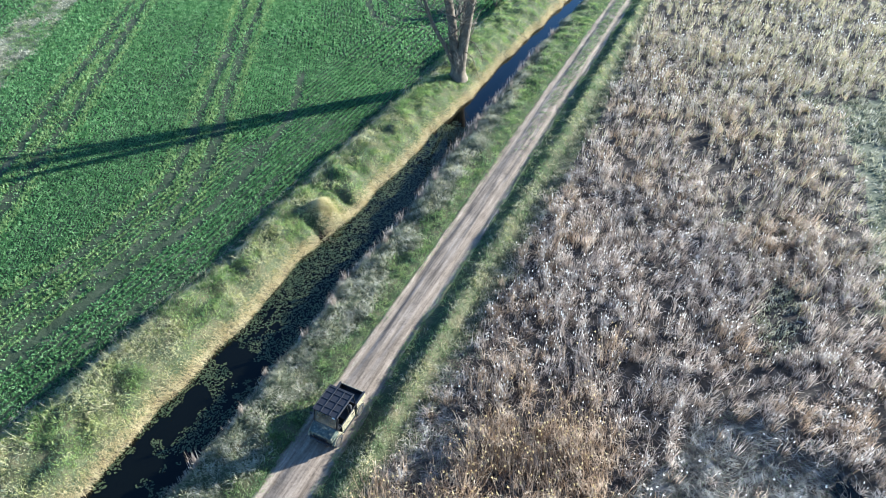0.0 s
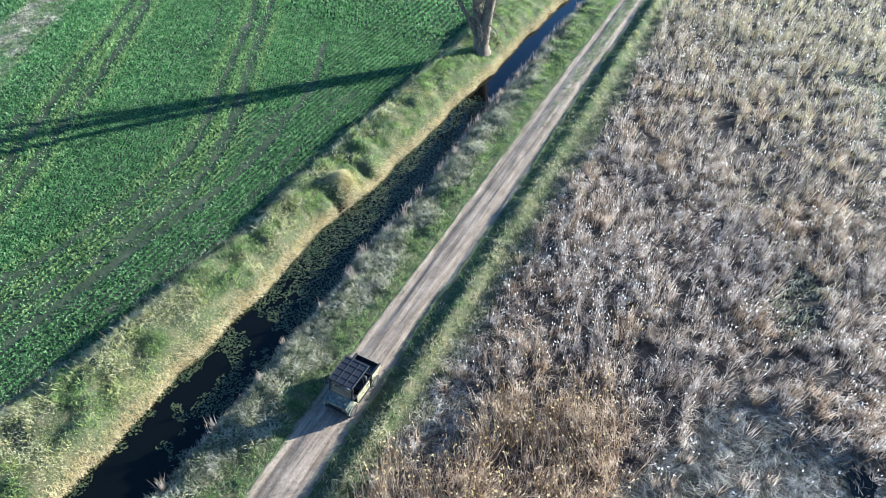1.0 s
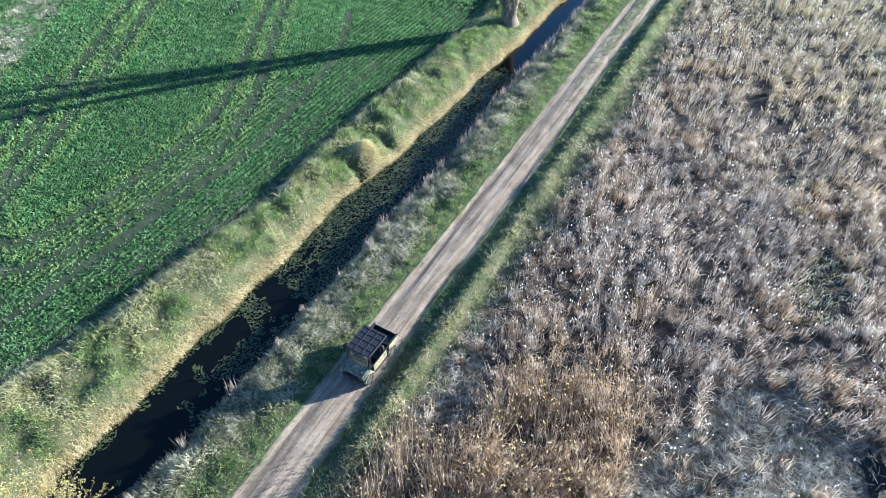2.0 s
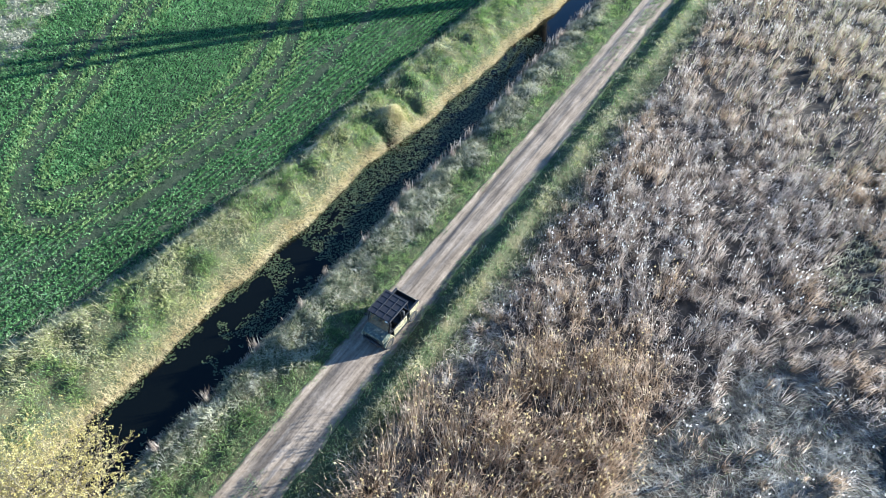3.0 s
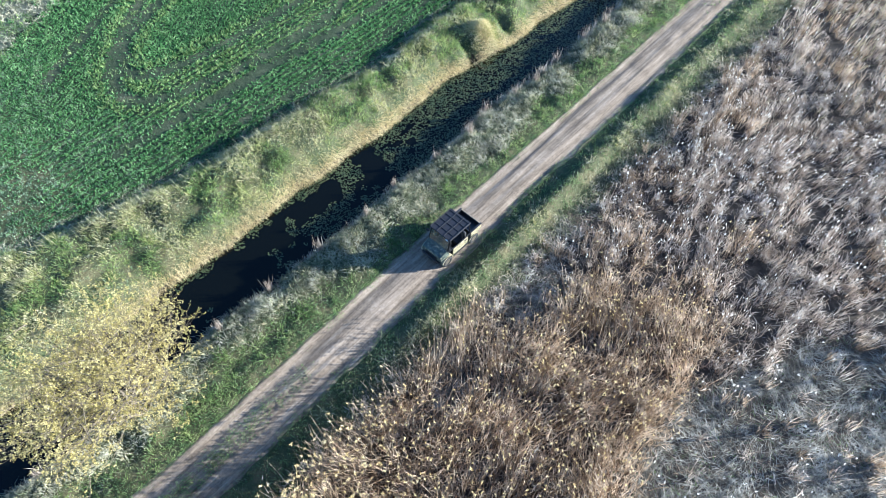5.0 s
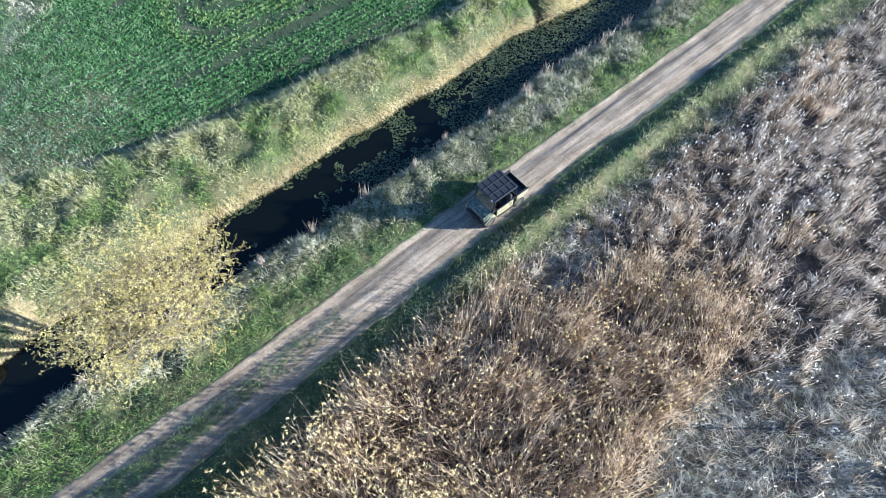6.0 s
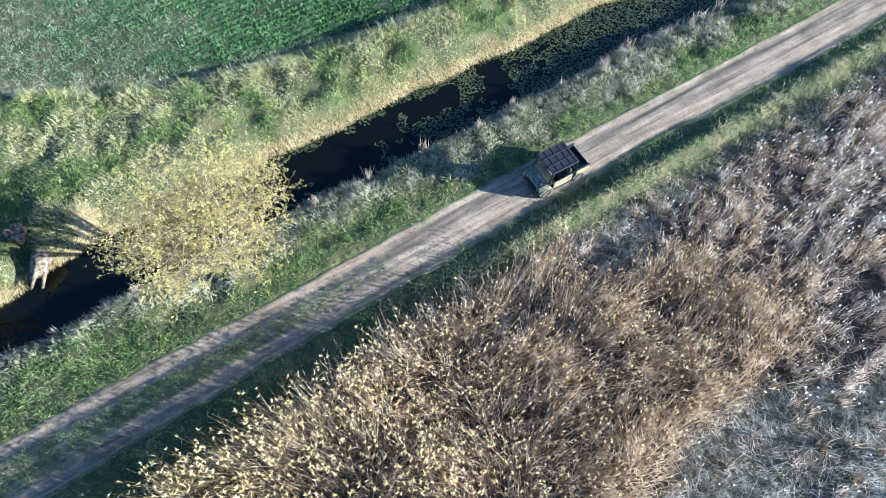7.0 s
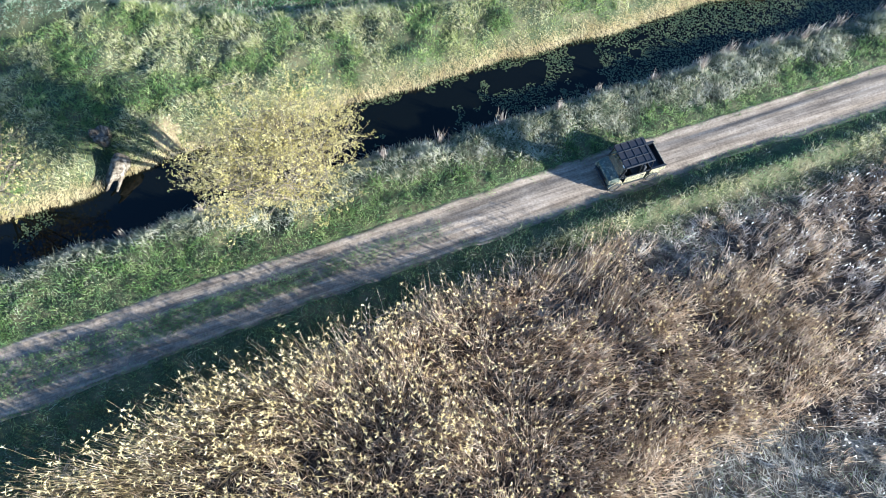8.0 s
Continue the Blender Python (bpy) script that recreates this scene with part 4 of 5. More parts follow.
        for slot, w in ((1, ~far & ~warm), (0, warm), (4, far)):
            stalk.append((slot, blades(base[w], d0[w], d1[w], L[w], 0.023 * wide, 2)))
        q = rng.random(n) < np.where(messy, 0.9, 0.4)
        m = int(q.sum())
        p = (base + unit(d0) * (L * 0.75 * rng.uniform(0.7, 1.1, n))[:, None])[q]
        e = unit(d0[q]) * 0.9 + rng.normal(0, 0.6, (m, 3)) * np.array([1, 1, 0.3]) + sway[q] * 1.2
        stalk.append((1, blades(p, e, e * np.array([1, 1, 0.2]) + rng.normal(0, 0.3, (m, 3)) - np.array([0, 0, 0.6]), rng.uniform(0.22, 0.5, m), 0.022 * wide, 2)))
        h = rng.random(n) < 0.026 + 0.08 * np.exp(-(((base[:, 0] + 3.5) / 4.0) ** 2 + ((base[:, 1] - 27) / 6.5) ** 2)) + 0.05 * (vnoise(base[:, 0], base[:, 1], 4.0, 86) > 0.66)
        m = int(h.sum())
        e = np.array([0, 0, 1.0]) + sway[h] * 0.5 + rng.normal(0, 0.12, (m, 3))
        Ls = 1.35 * tall[s][h]
        stalk.append((1, blades(base[h], e, e, Ls, 0.014 * wide, 2)))
        top = base[h] + unit(e) * (Ls * 0.93)[:, None]
        for _ in range(2):
            heads.append((1, blades(top + rng.normal(0, 0.008, (m, 3)), e, e + rng.normal(0, 0.2, (m, 3)), rng.uniform(0.1, 0.19, m), 0.046 * wide, 2)))
        # flattened reed: long straws that lie in swathes
        s = np.where(kk == 2)[0]
        n = len(s)
        sx, sy = cx[k[s]] + r[s] * 0.5 * np.cos(a[s]), cy[k[s]] + r[s] * 0.5 * np.sin(a[s])
        ang = vnoise(sx, sy, 2.6, 87) * 7.0 + rng.normal(0, 0.7, n)
        flatd = np.stack([np.cos(ang), np.sin(ang), rng.uniform(0.05, 0.4, n)], 1)
        turn = ang + rng.normal(0, 0.8, n)
        bent = np.stack([np.cos(turn), np.sin(turn), np.full(n, -0.25)], 1)
        stalk.append((2, blades(onto(sx, sy, 0.04), flatd, bent, rng.uniform(0.4, 1.5, n), 0.017 * wide, 3)))
        ang = ang + rng.normal(0, 0.9, n)
        e = np.stack([np.cos(ang), np.sin(ang), rng.uniform(0.0, 0.3, n)], 1)
        g = rng.random(n) < 0.82
        jx, jy = sx + rng.normal(0, 0.3, n), sy + rng.normal(0, 0.3, n)
        for slot, w in ((2, g), (5, ~g)):
            stalk.append((slot, blades(onto(jx[w], jy[w], 0.01), e[w], e[w] - np.array([0, 0, 0.25]), rng.uniform(0.15, 0.45, w.sum()), 0.019 * wide, 2)))
        b = rng.random(n) < 0.25
        m = int(b.sum())
        e = around(m, 0.8)
        stalk.append((2, blades(onto(sx[b], sy[b]), e, e * np.array([1, 1, 0.2]) + rng.normal(0, 0.2, (m, 3)), rng.uniform(0.3, 0.8, m), 0.018 * wide, 2)))
        h = rng.random(n) < 0.012
        m = int(h.sum())
        e = around(m, 0.5)
        p = onto(sx[h], sy[h], 0.25)
        for _ in range(3):
            heads.append((1, blades(p, e + rng.normal(0, 0.4, (m, 3)), e + rng.normal(0, 0.5, (m, 3)), rng.uniform(0.1, 0.2, m), 0.05 * wide, 2)))
        # low meadow grass between
        s = np.where(kk == 3)[0]
        n = len(s)
        base = onto(cx[k[s]] + r[s] * 0.35 * np.cos(a[s]), cy[k[s]] + r[s] * 0.35 * np.sin(a[s]))
        d0 = around(n, 0.5)
        stalk.append((3, blades(base, d0, d0 + around(n, 1.2) - np.array([0, 0, 0.9]), rng.uniform(0.2, 0.55, n), 0.05 * wide, 2)))
    # a thin mat of fallen leaves on the open ground between the clumps
    x, y = scatter(-10, 15, -12, 42, 45)
    ok = (x > reed_edge(y) - 0.6) & (rng.random(len(x)) < np.interp(x - reed_edge(y), [0.8, 2.2], [1.0, 0.12]))
    x, y = x[ok], y[ok]
    n = len(x)
    e = np.stack([rng.normal(0, 1, n), rng.normal(0, 1, n), rng.uniform(0.0, 0.35, n)], 1)
    tone = vnoise(x, y, 1.8, 96) > 0.5
    for slot, w in ((1, tone), (0, ~tone)):
        stalk.append((slot, blades(onto(x[w], y[w], 0.02), e[w], e[w] - np.array([0, 0, 0.3]), rng.uniform(0.2, 0.6, int(w.sum())), 0.024, 2)))
    # matted litter, moss and short shoots under the flattened reed
    x, y = scatter(-9.5, 15, -10, 24, 90)
    flat = zones(x, y)[1]
    ok = (flat > 0.5) & (rng.random(len(x)) < 0.55 + 0.45 * vnoise(x, y, 0.7, 89))
    x, y = x[ok], y[ok]
    n = len(x)
    ang = vnoise(x, y, 1.8, 90) * 9.0 + rng.normal(0, 0.6, n)
    e = np.stack([np.cos(ang), np.sin(ang), rng.uniform(0.05, 0.5, n)], 1)
    tone = vnoise(x, y, 1.6, 91) + rng.normal(0, 0.12, n)
    for slot, w in ((2, tone < 0.5), (0, (tone >= 0.5) & (tone < 0.62)), (5, tone >= 0.62)):
        m = int(w.sum())
        stalk.append((slot, blades(onto(x[w], y[w]), e[w], e[w] * np.array([1, 1, -0.3]) + rng.normal(0, 0.5, (m, 3)), rng.uniform(0.1, 0.4, m), 0.022, 2)))
    V, F, s = join(stalk)
    tagged(tri_mesh("reed_bed", V, F, [M_REED, M_CATTAIL, M_LODGED, M_GREY, M_DRY, M_GREEN, M_REEDY], s), "dense bed of dry brown reeds and grey bulrushes", "reeds", kind="stuff")
    V, F, s = join(heads)
    tagged(tri_mesh("seed_heads", V, F, [M_PLUME, M_FLUFF], s), "pale fluffy seed heads standing above dry reeds", "seed heads", kind="stuff")


reeds()

# ---- trees ----
def tube(pts, radii, sides=6):
    """A round, tapered limb through points."""
    pts = np.asarray(pts, float)
    d = unit(np.gradient(pts, axis=0))
    ref = np.array([0.31, 0.87, 0.38])
    s = unit(np.cross(d, ref))
    t = np.cross(d, s)
    a = np.linspace(0, 2 * np.pi, sides, endpoint=False)
    V = pts[:, None] + (s[:, None] * np.cos(a)[None, :, None] + t[:, None] * np.sin(a)[None, :, None]) * np.asarray(radii)[:, None, None]
    k = len(pts)
    i, j = np.meshgrid(np.arange(k - 1), np.arange(sides), indexing="ij")
    p, q = (i * sides + j).ravel(), (i * sides + (j + 1) % sides).ravel()
    F = np.concatenate([np.stack([p, q, q + sides], 1), np.stack([p, q + sides, p + sides], 1)])
    return V.reshape(-1, 3), F


def limb(start, way, length, bend, steps=6, wobble=0.12):
    """A crooked line from start, that turns by and by towards bend."""
    pts, d = [np.asarray(start, float)], unit(np.asarray(way, float))
    for s in range(steps):
        d = unit(d + np.asarray(bend) / steps + rng.normal(0, wobble, 3))
        pts.append(pts[-1] + d * length / steps)
    return np.array(pts)


def part_mesh(name, V, F, mat, parent, label="", smooth=True):
    ob = tri_mesh(name, V, F, [mat], None, smooth)
    ob.parent = parent
    return tagged(ob, label)


def holder(name, at, label, category, group=""):
    ob = new(name)
    ob.location = at
    return tagged(ob, label, category, group)


def old_tree():
    """A tall bare tree of several stems on the far bank."""
    bx, by = -22.3, 51.7
    bz = float(height(bx, by))
    top = holder("bare_tree", (bx, by, bz), "tall bare multi-stemmed tree with grey bark on the bank", "tree")
    stems = [((-0.45, 0.1), (-0.2, 0.05, 1), 17.5, 0.44), ((0.1, 0.25), (-0.03, 0.12, 1), 17.5, 0.34), ((0.4, -0.15), (0.22, 0.0, 1), 17.0, 0.44),
             ((-0.3, -0.3), (-0.5, -0.25, 1), 12.0, 0.2)]
    twV = []
    V, F = tube([(0, 0, -0.4), (0, 0, 0.05), (0.02, 0, 0.5), (0.03, 0, 1.3), (0.03, 0.02, 2.1), (0.03, 0.03, 2.7)], [1.0, 0.82, 0.68, 0.62, 0.55, 0.25], 14)
    part_mesh("trunk", V, F, M_BARK, top)
    for (ox, oy), way, L, r in stems:
        main = limb((ox * 0.55, oy * 0.55, 0.7), way, L, (0.0, 0.0, 0.35), 12, 0.06)
        V, F = tube(main, np.interp(np.linspace(0, 1, len(main)), [0, 0.12, 0.6, 1], [r * 1.2, r, r * 0.75, 0.08]), 10)
        part_mesh("stem", V, F, M_BARK, top)
        for b in range(15):
            f = rng.uniform(0.12, 0.97)
            p = main[int(f * (len(main) - 1))]
            a = rng.uniform(0, 2 * np.pi)
            Lb = rng.uniform(1.8, 4.6) * (1.15 - f * 0.5)
            br = limb(p, (np.cos(a), np.sin(a), rng.uniform(0.3, 1.1)), Lb, (0, 0, 0.5), 7, 0.16)
            rb = 0.09 * (1.25 - f)
            V, F = tube(br, np.linspace(rb, 0.015, len(br)), 5)
            part_mesh("branch", V, F, M_BARK, top)
            for _ in range(9):
                q = br[rng.integers(2, len(br))]
                tw = limb(q, rng.normal(0, 1, 3) + np.array([0, 0, 0.5]), rng.uniform(0.6, 1.9), (0, 0, 0.3), 4, 0.25)
                twV.append((0, tube(tw, np.linspace(0.022, 0.006, len(tw)), 3)))
    # the haze of thin shoots round the lower stems
    for _ in range(420):
        a, h = rng.uniform(0, 2 * np.pi), rng.uniform(0.2, 8.0)
        p = np.array([np.cos(a) * 0.5, np.sin(a) * 0.5, h])
        tw = limb(p, (np.cos(a), np.sin(a), 0.7), rng.uniform(0.5, 1.9), (0, 0, 0.6), 4, 0.25)
        twV.append((0, tube(tw, np.linspace(0.016, 0.005, len(tw)), 3)))
    V, F, s = join(twV)
    tagged(part_mesh("brushwood", V, F, M_TWIG, top, "pale brown thin bare twigs"), kind="stuff")
    # bleached broken boughs that hang over the water
    dead = []
    for p, w, L in (((0.5, -0.2, 2.6), (1, -0.25, 0.25), 2.6), ((0.5, 0.1, 3.6), (1, 0.2, 0.2), 3.2), ((-0.4, -0.3, 2.4), (-0.6, -0.7, 0.4), 1.6)):
        br = limb(p, w, L, (0, 0, -1.5), 6, 0.15)
        dead.append((0, tube(br, np.linspace(0.06, 0.02, len(br)), 5)))
        for _ in range(5):
            tw = limb(br[rng.integers(2, len(br))], rng.normal(0, 1, 3) + np.array([0.3, 0, -0.6]), rng.uniform(0.4, 1.0), (0, 0, -0.6), 4, 0.2)
            dead.append((0, tube(tw, np.linspace(0.025, 0.01, len(tw)), 4)))
    V, F, s = join(dead)
    part_mesh("dead_bough", V, F, M_DEADWOOD, top, "bleached dead boughs hanging down")


def bush_tree(name, at, centre, radii, limbs, subs, twigs, leaves, label, leaf_mat, leaf_len, twig_mat, twig_r):
    """A spreading many-stemmed tree: limbs to the inside of an egg-shaped crown, twigs and small leaves out to its uneven edge."""
    top = holder(name, at, label, "tree")
    at, centre, radii = np.array(at), np.array(centre), np.array(radii)
    fine, lp, ld = [], [], []
    lobes = unit(rng.normal(0, 1, (9, 3)))
    for i in range(limbs):
        a = 2 * np.pi * (i + rng.uniform(-0.3, 0.3)) / limbs
        goal = centre + radii * np.array([np.cos(a) * 0.72, np.sin(a) * 0.72, rng.uniform(-0.25, 0.55)]) * rng.uniform(0.55, 1.0)
        start = at + np.array([np.cos(a) * 0.25, np.sin(a) * 0.25, -0.1])
        f = np.linspace(0, 1, 9)[:, None]
        mid = start * 0.55 + goal * 0.45 + np.array([0, 0, 0.9])
        main = (1 - f) ** 2 * start + 2 * f * (1 - f) * mid + f ** 2 * goal + rng.normal(0, 0.05, (9, 3)) * f
        V, F = tube(main - at, np.linspace(0.085, 0.022, 9), 7)
        part_mesh("limb", V, F, M_BARK, top)
        for _ in range(subs):
            p = main[rng.integers(3, 9)]
            o = unit(rng.normal(0, 1, 3) * np.array([1, 1, 0.8]) + np.array([0, 0, 0.12]))
            reach = 0.84 + 0.12 * float(np.max(lobes @ o))
            edge = centre + radii * o * reach * rng.uniform(0.7, 1.0) ** 0.6
            way = edge - p
            br = limb(p, way, np.linalg.norm(way), way * 0.15 + np.array([0, 0, 0.25]), 6, 0.16)
            V, F = tube(br - at, np.linspace(0.018, 0.006, 7), 5)
            part_mesh("branch", V, F, twig_mat, top)
            for _ in range(twigs):
                q = br[rng.integers(3, 7)]
                tw = limb(q, unit(way) * 0.8 + rng.normal(0, 1.0, 3) + np.array([0, 0, 0.35]), rng.uniform(0.3, 0.8), (0, 0, 0.35), 4, 0.22)
                fine.append((0, tube(tw - at, np.linspace(twig_r, twig_r * 0.35, 5), 3)))
                g = rng.uniform(0.0, 1.0, leaves) ** 0.3
                k = np.minimum((g * 4).astype(int), 3)
                fr = (g * 4 - k)[:, None]
                lp.append(tw[k] * (1 - fr) + tw[k + 1] * fr + rng.normal(0, 0.025, (leaves, 3)))
                ld.append(rng.normal(0, 0.8, (leaves, 3)) + unit(way) * 0.5 + np.array([0, 0, 0.3]))
    V, F, s = join(fine)
    tagged(part_mesh("brushwood", V, F, twig_mat, top), kind="stuff")
    lp, ld = np.concatenate(lp), np.concatenate(ld)
    V, F = blades(lp - at, ld, ld + rng.normal(0, 0.4, ld.shape), leaf_len * rng.uniform(0.6, 1.3, len(lp)), leaf_len * 0.75, 1)
    tagged(part_mesh("crown", V, F, leaf_mat, top, "", False), kind="stuff")


old_tree()
bush_tree("willow_tree", (-17.0, -1.8, float(height(-17.0, -1.8))), (-16.0, -1.92, 5.5), (3.45, 4.45, 2.3), 12, 22, 16, 9,
          "spreading willow in pale yellow spring leaf beside the ditch", M_WILLOW, 0.062, M_OSIER, 0.004)
bush_tree("hawthorn_bush", (-26.0, 71.5, float(height(-26.0, 71.5))), (-26.0, 71.5, 1.5), (1.8, 2.2, 1.4), 6, 8, 8, 14,
          "dark green leafy hawthorn bush on the ditch bank", M_CROP, 0.16, M_TWIG, 0.012)
bush_tree("sallow_bush", (-22.6, -16.6, float(height(-22.6, -16.6))), (-21.6, -15.2, 1.9), (2.7, 3.3, 1.5), 8, 10, 6, 6,
          "sparse twiggy sallow bush with fresh yellow-green leaves", M_WILLOW, 0.09, M_OSIER, 0.01)


def old_stump(at, length, r, way, label):
    """A bleached, broken, hollow piece of trunk that lies in the bank."""
    way = Vector(way).normalized()
    bm = bmesh.new()
    rings, sides = 9, 26
    side = way.cross(Vector((0, 0, 1))).normalized()
    up = side.cross(way)
    grid = []
    prof = [(0.0, 0.45), (0.0, 0.8), (0.04, 1.02), (0.25, 1.05), (0.5, 0.96), (0.75, 0.92), (0.97, 0.85), (1.0, 0.6), (0.8, 0.45)]
    for f, q in prof:
        row = []
        for s in range(sides):
            a = 2 * math.pi * s / sides
            o = (side * math.cos(a) + up * math.sin(a))
            lump = 1 + 0.35 * noise.noise(Vector((math.cos(a) * 1.6, math.sin(a) * 1.6, f * 3 + at[0]))) + 0.14 * math.sin(a * 7 + 3 * f + at[1]) * noise.noise(Vector((a, f * 2, at[0])))
            ragged = (0.22 * math.sin(a * 3 + at[1]) + 0.1 * math.sin(a * 8)) * (f > 0.9)
            row.append(bm.verts.new(way * length * (f + ragged) + o * r * q * lump))
        grid.append(row)
    for i in range(rings - 1):
        for s in range(sides):
            bm.faces.new((grid[i][s], grid[i][(s + 1) % sides], grid[i + 1][(s + 1) % sides], grid[i + 1][s]))
    bm.faces.new(grid[0][::-1])
    bm.faces.new(grid[-1])
    me = bpy.data.meshes.new("tree_stump")
    bm.to_mesh(me)
    me.materials.append(M_DEADWOOD)
    for p in me.polygons:
        p.use_smooth = True
    ob = new("tree_stump", me)
    ob.location = at
    tagged(ob, label, "stump", "old stumps")


old_stump((-22.35, -9.75, float(height(-22.35, -9.75)) + 0.2), 1.6, 0.42, (0.7, -0.5, -0.2), "bleached broken hollow log slanting into the ditch")
old_stump((-23.9, -10.5, float(height(-23.9, -10.5)) - 0.15), 0.75, 0.5, (0.25, -0.2, 1.0), "bleached hollow tree stump in the bank")


def fallen_stick(at, way, length, label):
    pts = limb((0, 0, 0), way, length, (0, 0, 0), 6, 0.1)
    pieces = [(0, tube(pts, np.linspace(0.03, 0.01, len(pts)), 5))]
    for k in (2, 3, 4):
        tw = limb(pts[k], np.array(way) + rng.normal(0, 0.6, 3), length * 0.35, (0, 0, 0), 3, 0.15)
        pieces.append((0, tube(tw, np.linspace(0.015, 0.006, len(tw)), 4)))
    V, F, s = join(pieces)
    ob = tri_mesh("fallen_branch", V, F, [M_DEADWOOD], None, True)
    ob.location = at
    tagged(ob, label, "branch", "fallen branches")


fallen_stick((-22.2, 27.2, -0.8), (1, 0.25, 0.02), 1.6, "thin pale fallen branch lying in the ditch water")
fallen_stick((-24.3, -3.2, float(height(-24.3, -3.2)) + 0.25), (0.3, -0.9, 0.25), 1.5, "thin pale fallen branch lying on the grass bank")

# ---- the utility vehicle on the lane ----

def camo():
    m, t, b = nodes_of("camouflage_paint")
    n1, n2 = noise_node(t, 6.0, 3.0, 0.55), noise_node(t, 13.0, 3.0, 0.6)
    col = ramp_node(t, [(0.0, (0.03, 0.034, 0.02)), (0.43, (0.05, 0.055, 0.03)), (0.45, (0.25, 0.21, 0.135)), (0.58, (0.32, 0.265, 0.17)), (0.6, (0.065, 0.055, 0.036)), (1.0, (0.045, 0.04, 0.028))], n1)
    col = mix_node(t, ramp_node(t, [(0.52, (0, 0, 0)), (0.54, (1, 1, 1))], n2), col, (0.15, 0.145, 0.09))
    t.links.new(col, b.inputs["Base Color"])
    b.inputs["Roughness"].default_value = 0.42
    return m


M_CAMO = camo()


def hood_paint():
    m, t, b = nodes_of("mottled_hood")
    n1, n2 = noise_node(t, 8.0, 4.0, 0.65), noise_node(t, 17.0, 4.0, 0.6)
    col = ramp_node(t, [(0.42, (0.035, 0.045, 0.035)), (0.47, (0.07, 0.085, 0.065)), (0.55, (0.085, 0.09, 0.065)), (0.6, (0.2, 0.19, 0.14))], n1)
    col = mix_node(t, ramp_node(t, [(0.54, (0, 0, 0)), (0.58, (1, 1, 1))], n2), col, (0.035, 0.04, 0.033))
    t.links.new(col, b.inputs["Base Color"])
    b.inputs["Roughness"].default_value = 0.32
    return m


M_HOOD = hood_paint()
M_BLACK = plain("black_plastic", (0.018, 0.018, 0.02), 0.45, 0.0, 0.3, 5.0)
M_ROOF = plain("black_roof", (0.012, 0.011, 0.014), 0.5, 0.0, 0.35, 3.0)
M_TUBE = plain("black_steel", (0.02, 0.02, 0.022), 0.4, 0.3)
M_TYRE = plain("tyre_rubber", (0.02, 0.019, 0.018), 0.85, 0.0, 0.4, 12.0)
M_RIM = plain("dusty_rim", (0.16, 0.14, 0.11), 0.5, 0.6)
M_SEAT = plain("seat_vinyl", (0.03, 0.03, 0.032), 0.6)
M_LAMP = plain("headlamp_lens", (0.75, 0.75, 0.72), 0.12, 0.2, 0.1)
M_WHITE = plain("white_plastic", (0.8, 0.8, 0.78), 0.5, 0.0, 0.08)


def glass():
    m, t, b = nodes_of("windscreen_glass")
    # mottled tan tint puts golden reflections into the glass colour
    gleam = noise_node(t, 5.0, 4.0, 0.6)
    t.links.new(ramp_node(t, [(0.3, (0.34, 0.31, 0.23)), (0.7, (0.5, 0.47, 0.37))], gleam), b.inputs["Base Color"])
    b.inputs["Transmission Weight"].default_value = 0.85
    b.inputs["Roughness"].default_value = 0.05
    b.inputs["IOR"].default_value = 1.45
    return m


M_GLASS = glass()


def box(bm, x0, x1, y0, y1, z0, z1, bevel=0.02):
    got = bmesh.ops.create_cube(bm, size=1.0, matrix=Matrix.LocRotScale(((x0 + x1) / 2, (y0 + y1) / 2, (z0 + z1) / 2), None, (x1 - x0, y1 - y0, z1 - z0)))
    if bevel:
        edges = list({e for v in got["verts"] for e in v.link_edges})
        bmesh.ops.bevel(bm, geom=edges, offset=bevel, segments=2, affect='EDGES', profile=0.6)
    return bm


def rod(bm, pts, r, sides=8):
    V, F = tube(pts, [r] * len(pts), sides)
    vs = [bm.verts.new(v) for v in V]
    for f in F:
        bm.faces.new([vs[i] for i in f])
    bm.faces.new(vs[:sides][::-1])
    bm.faces.new(vs[-sides:])
    return bm


def part(name, bm, material, parent, label=""):
    me = bpy.data.meshes.new(name)
    bmesh.ops.recalc_face_normals(bm, faces=bm.faces)
    bm.to_mesh(me)
    bm.free()
    me.materials.append(material)
    ob = new(name, me)
    ob.parent = parent
    return tagged(ob, label)


def loft(bm, rows):
    """Skin between closed rows of corners, capped at both ends."""
    rings = [[bm.verts.new(p) for p in row] for row in rows]
    k = len(rings[0])
    for a, b in zip(rings, rings[1:]):
        for i in range(k):
            bm.faces.new((a[i], a[(i + 1) % k], b[(i + 1) % k], b[i]))
    bm.faces.new(rings[0][::-1])
    bm.faces.new(rings[-1])
    return bm


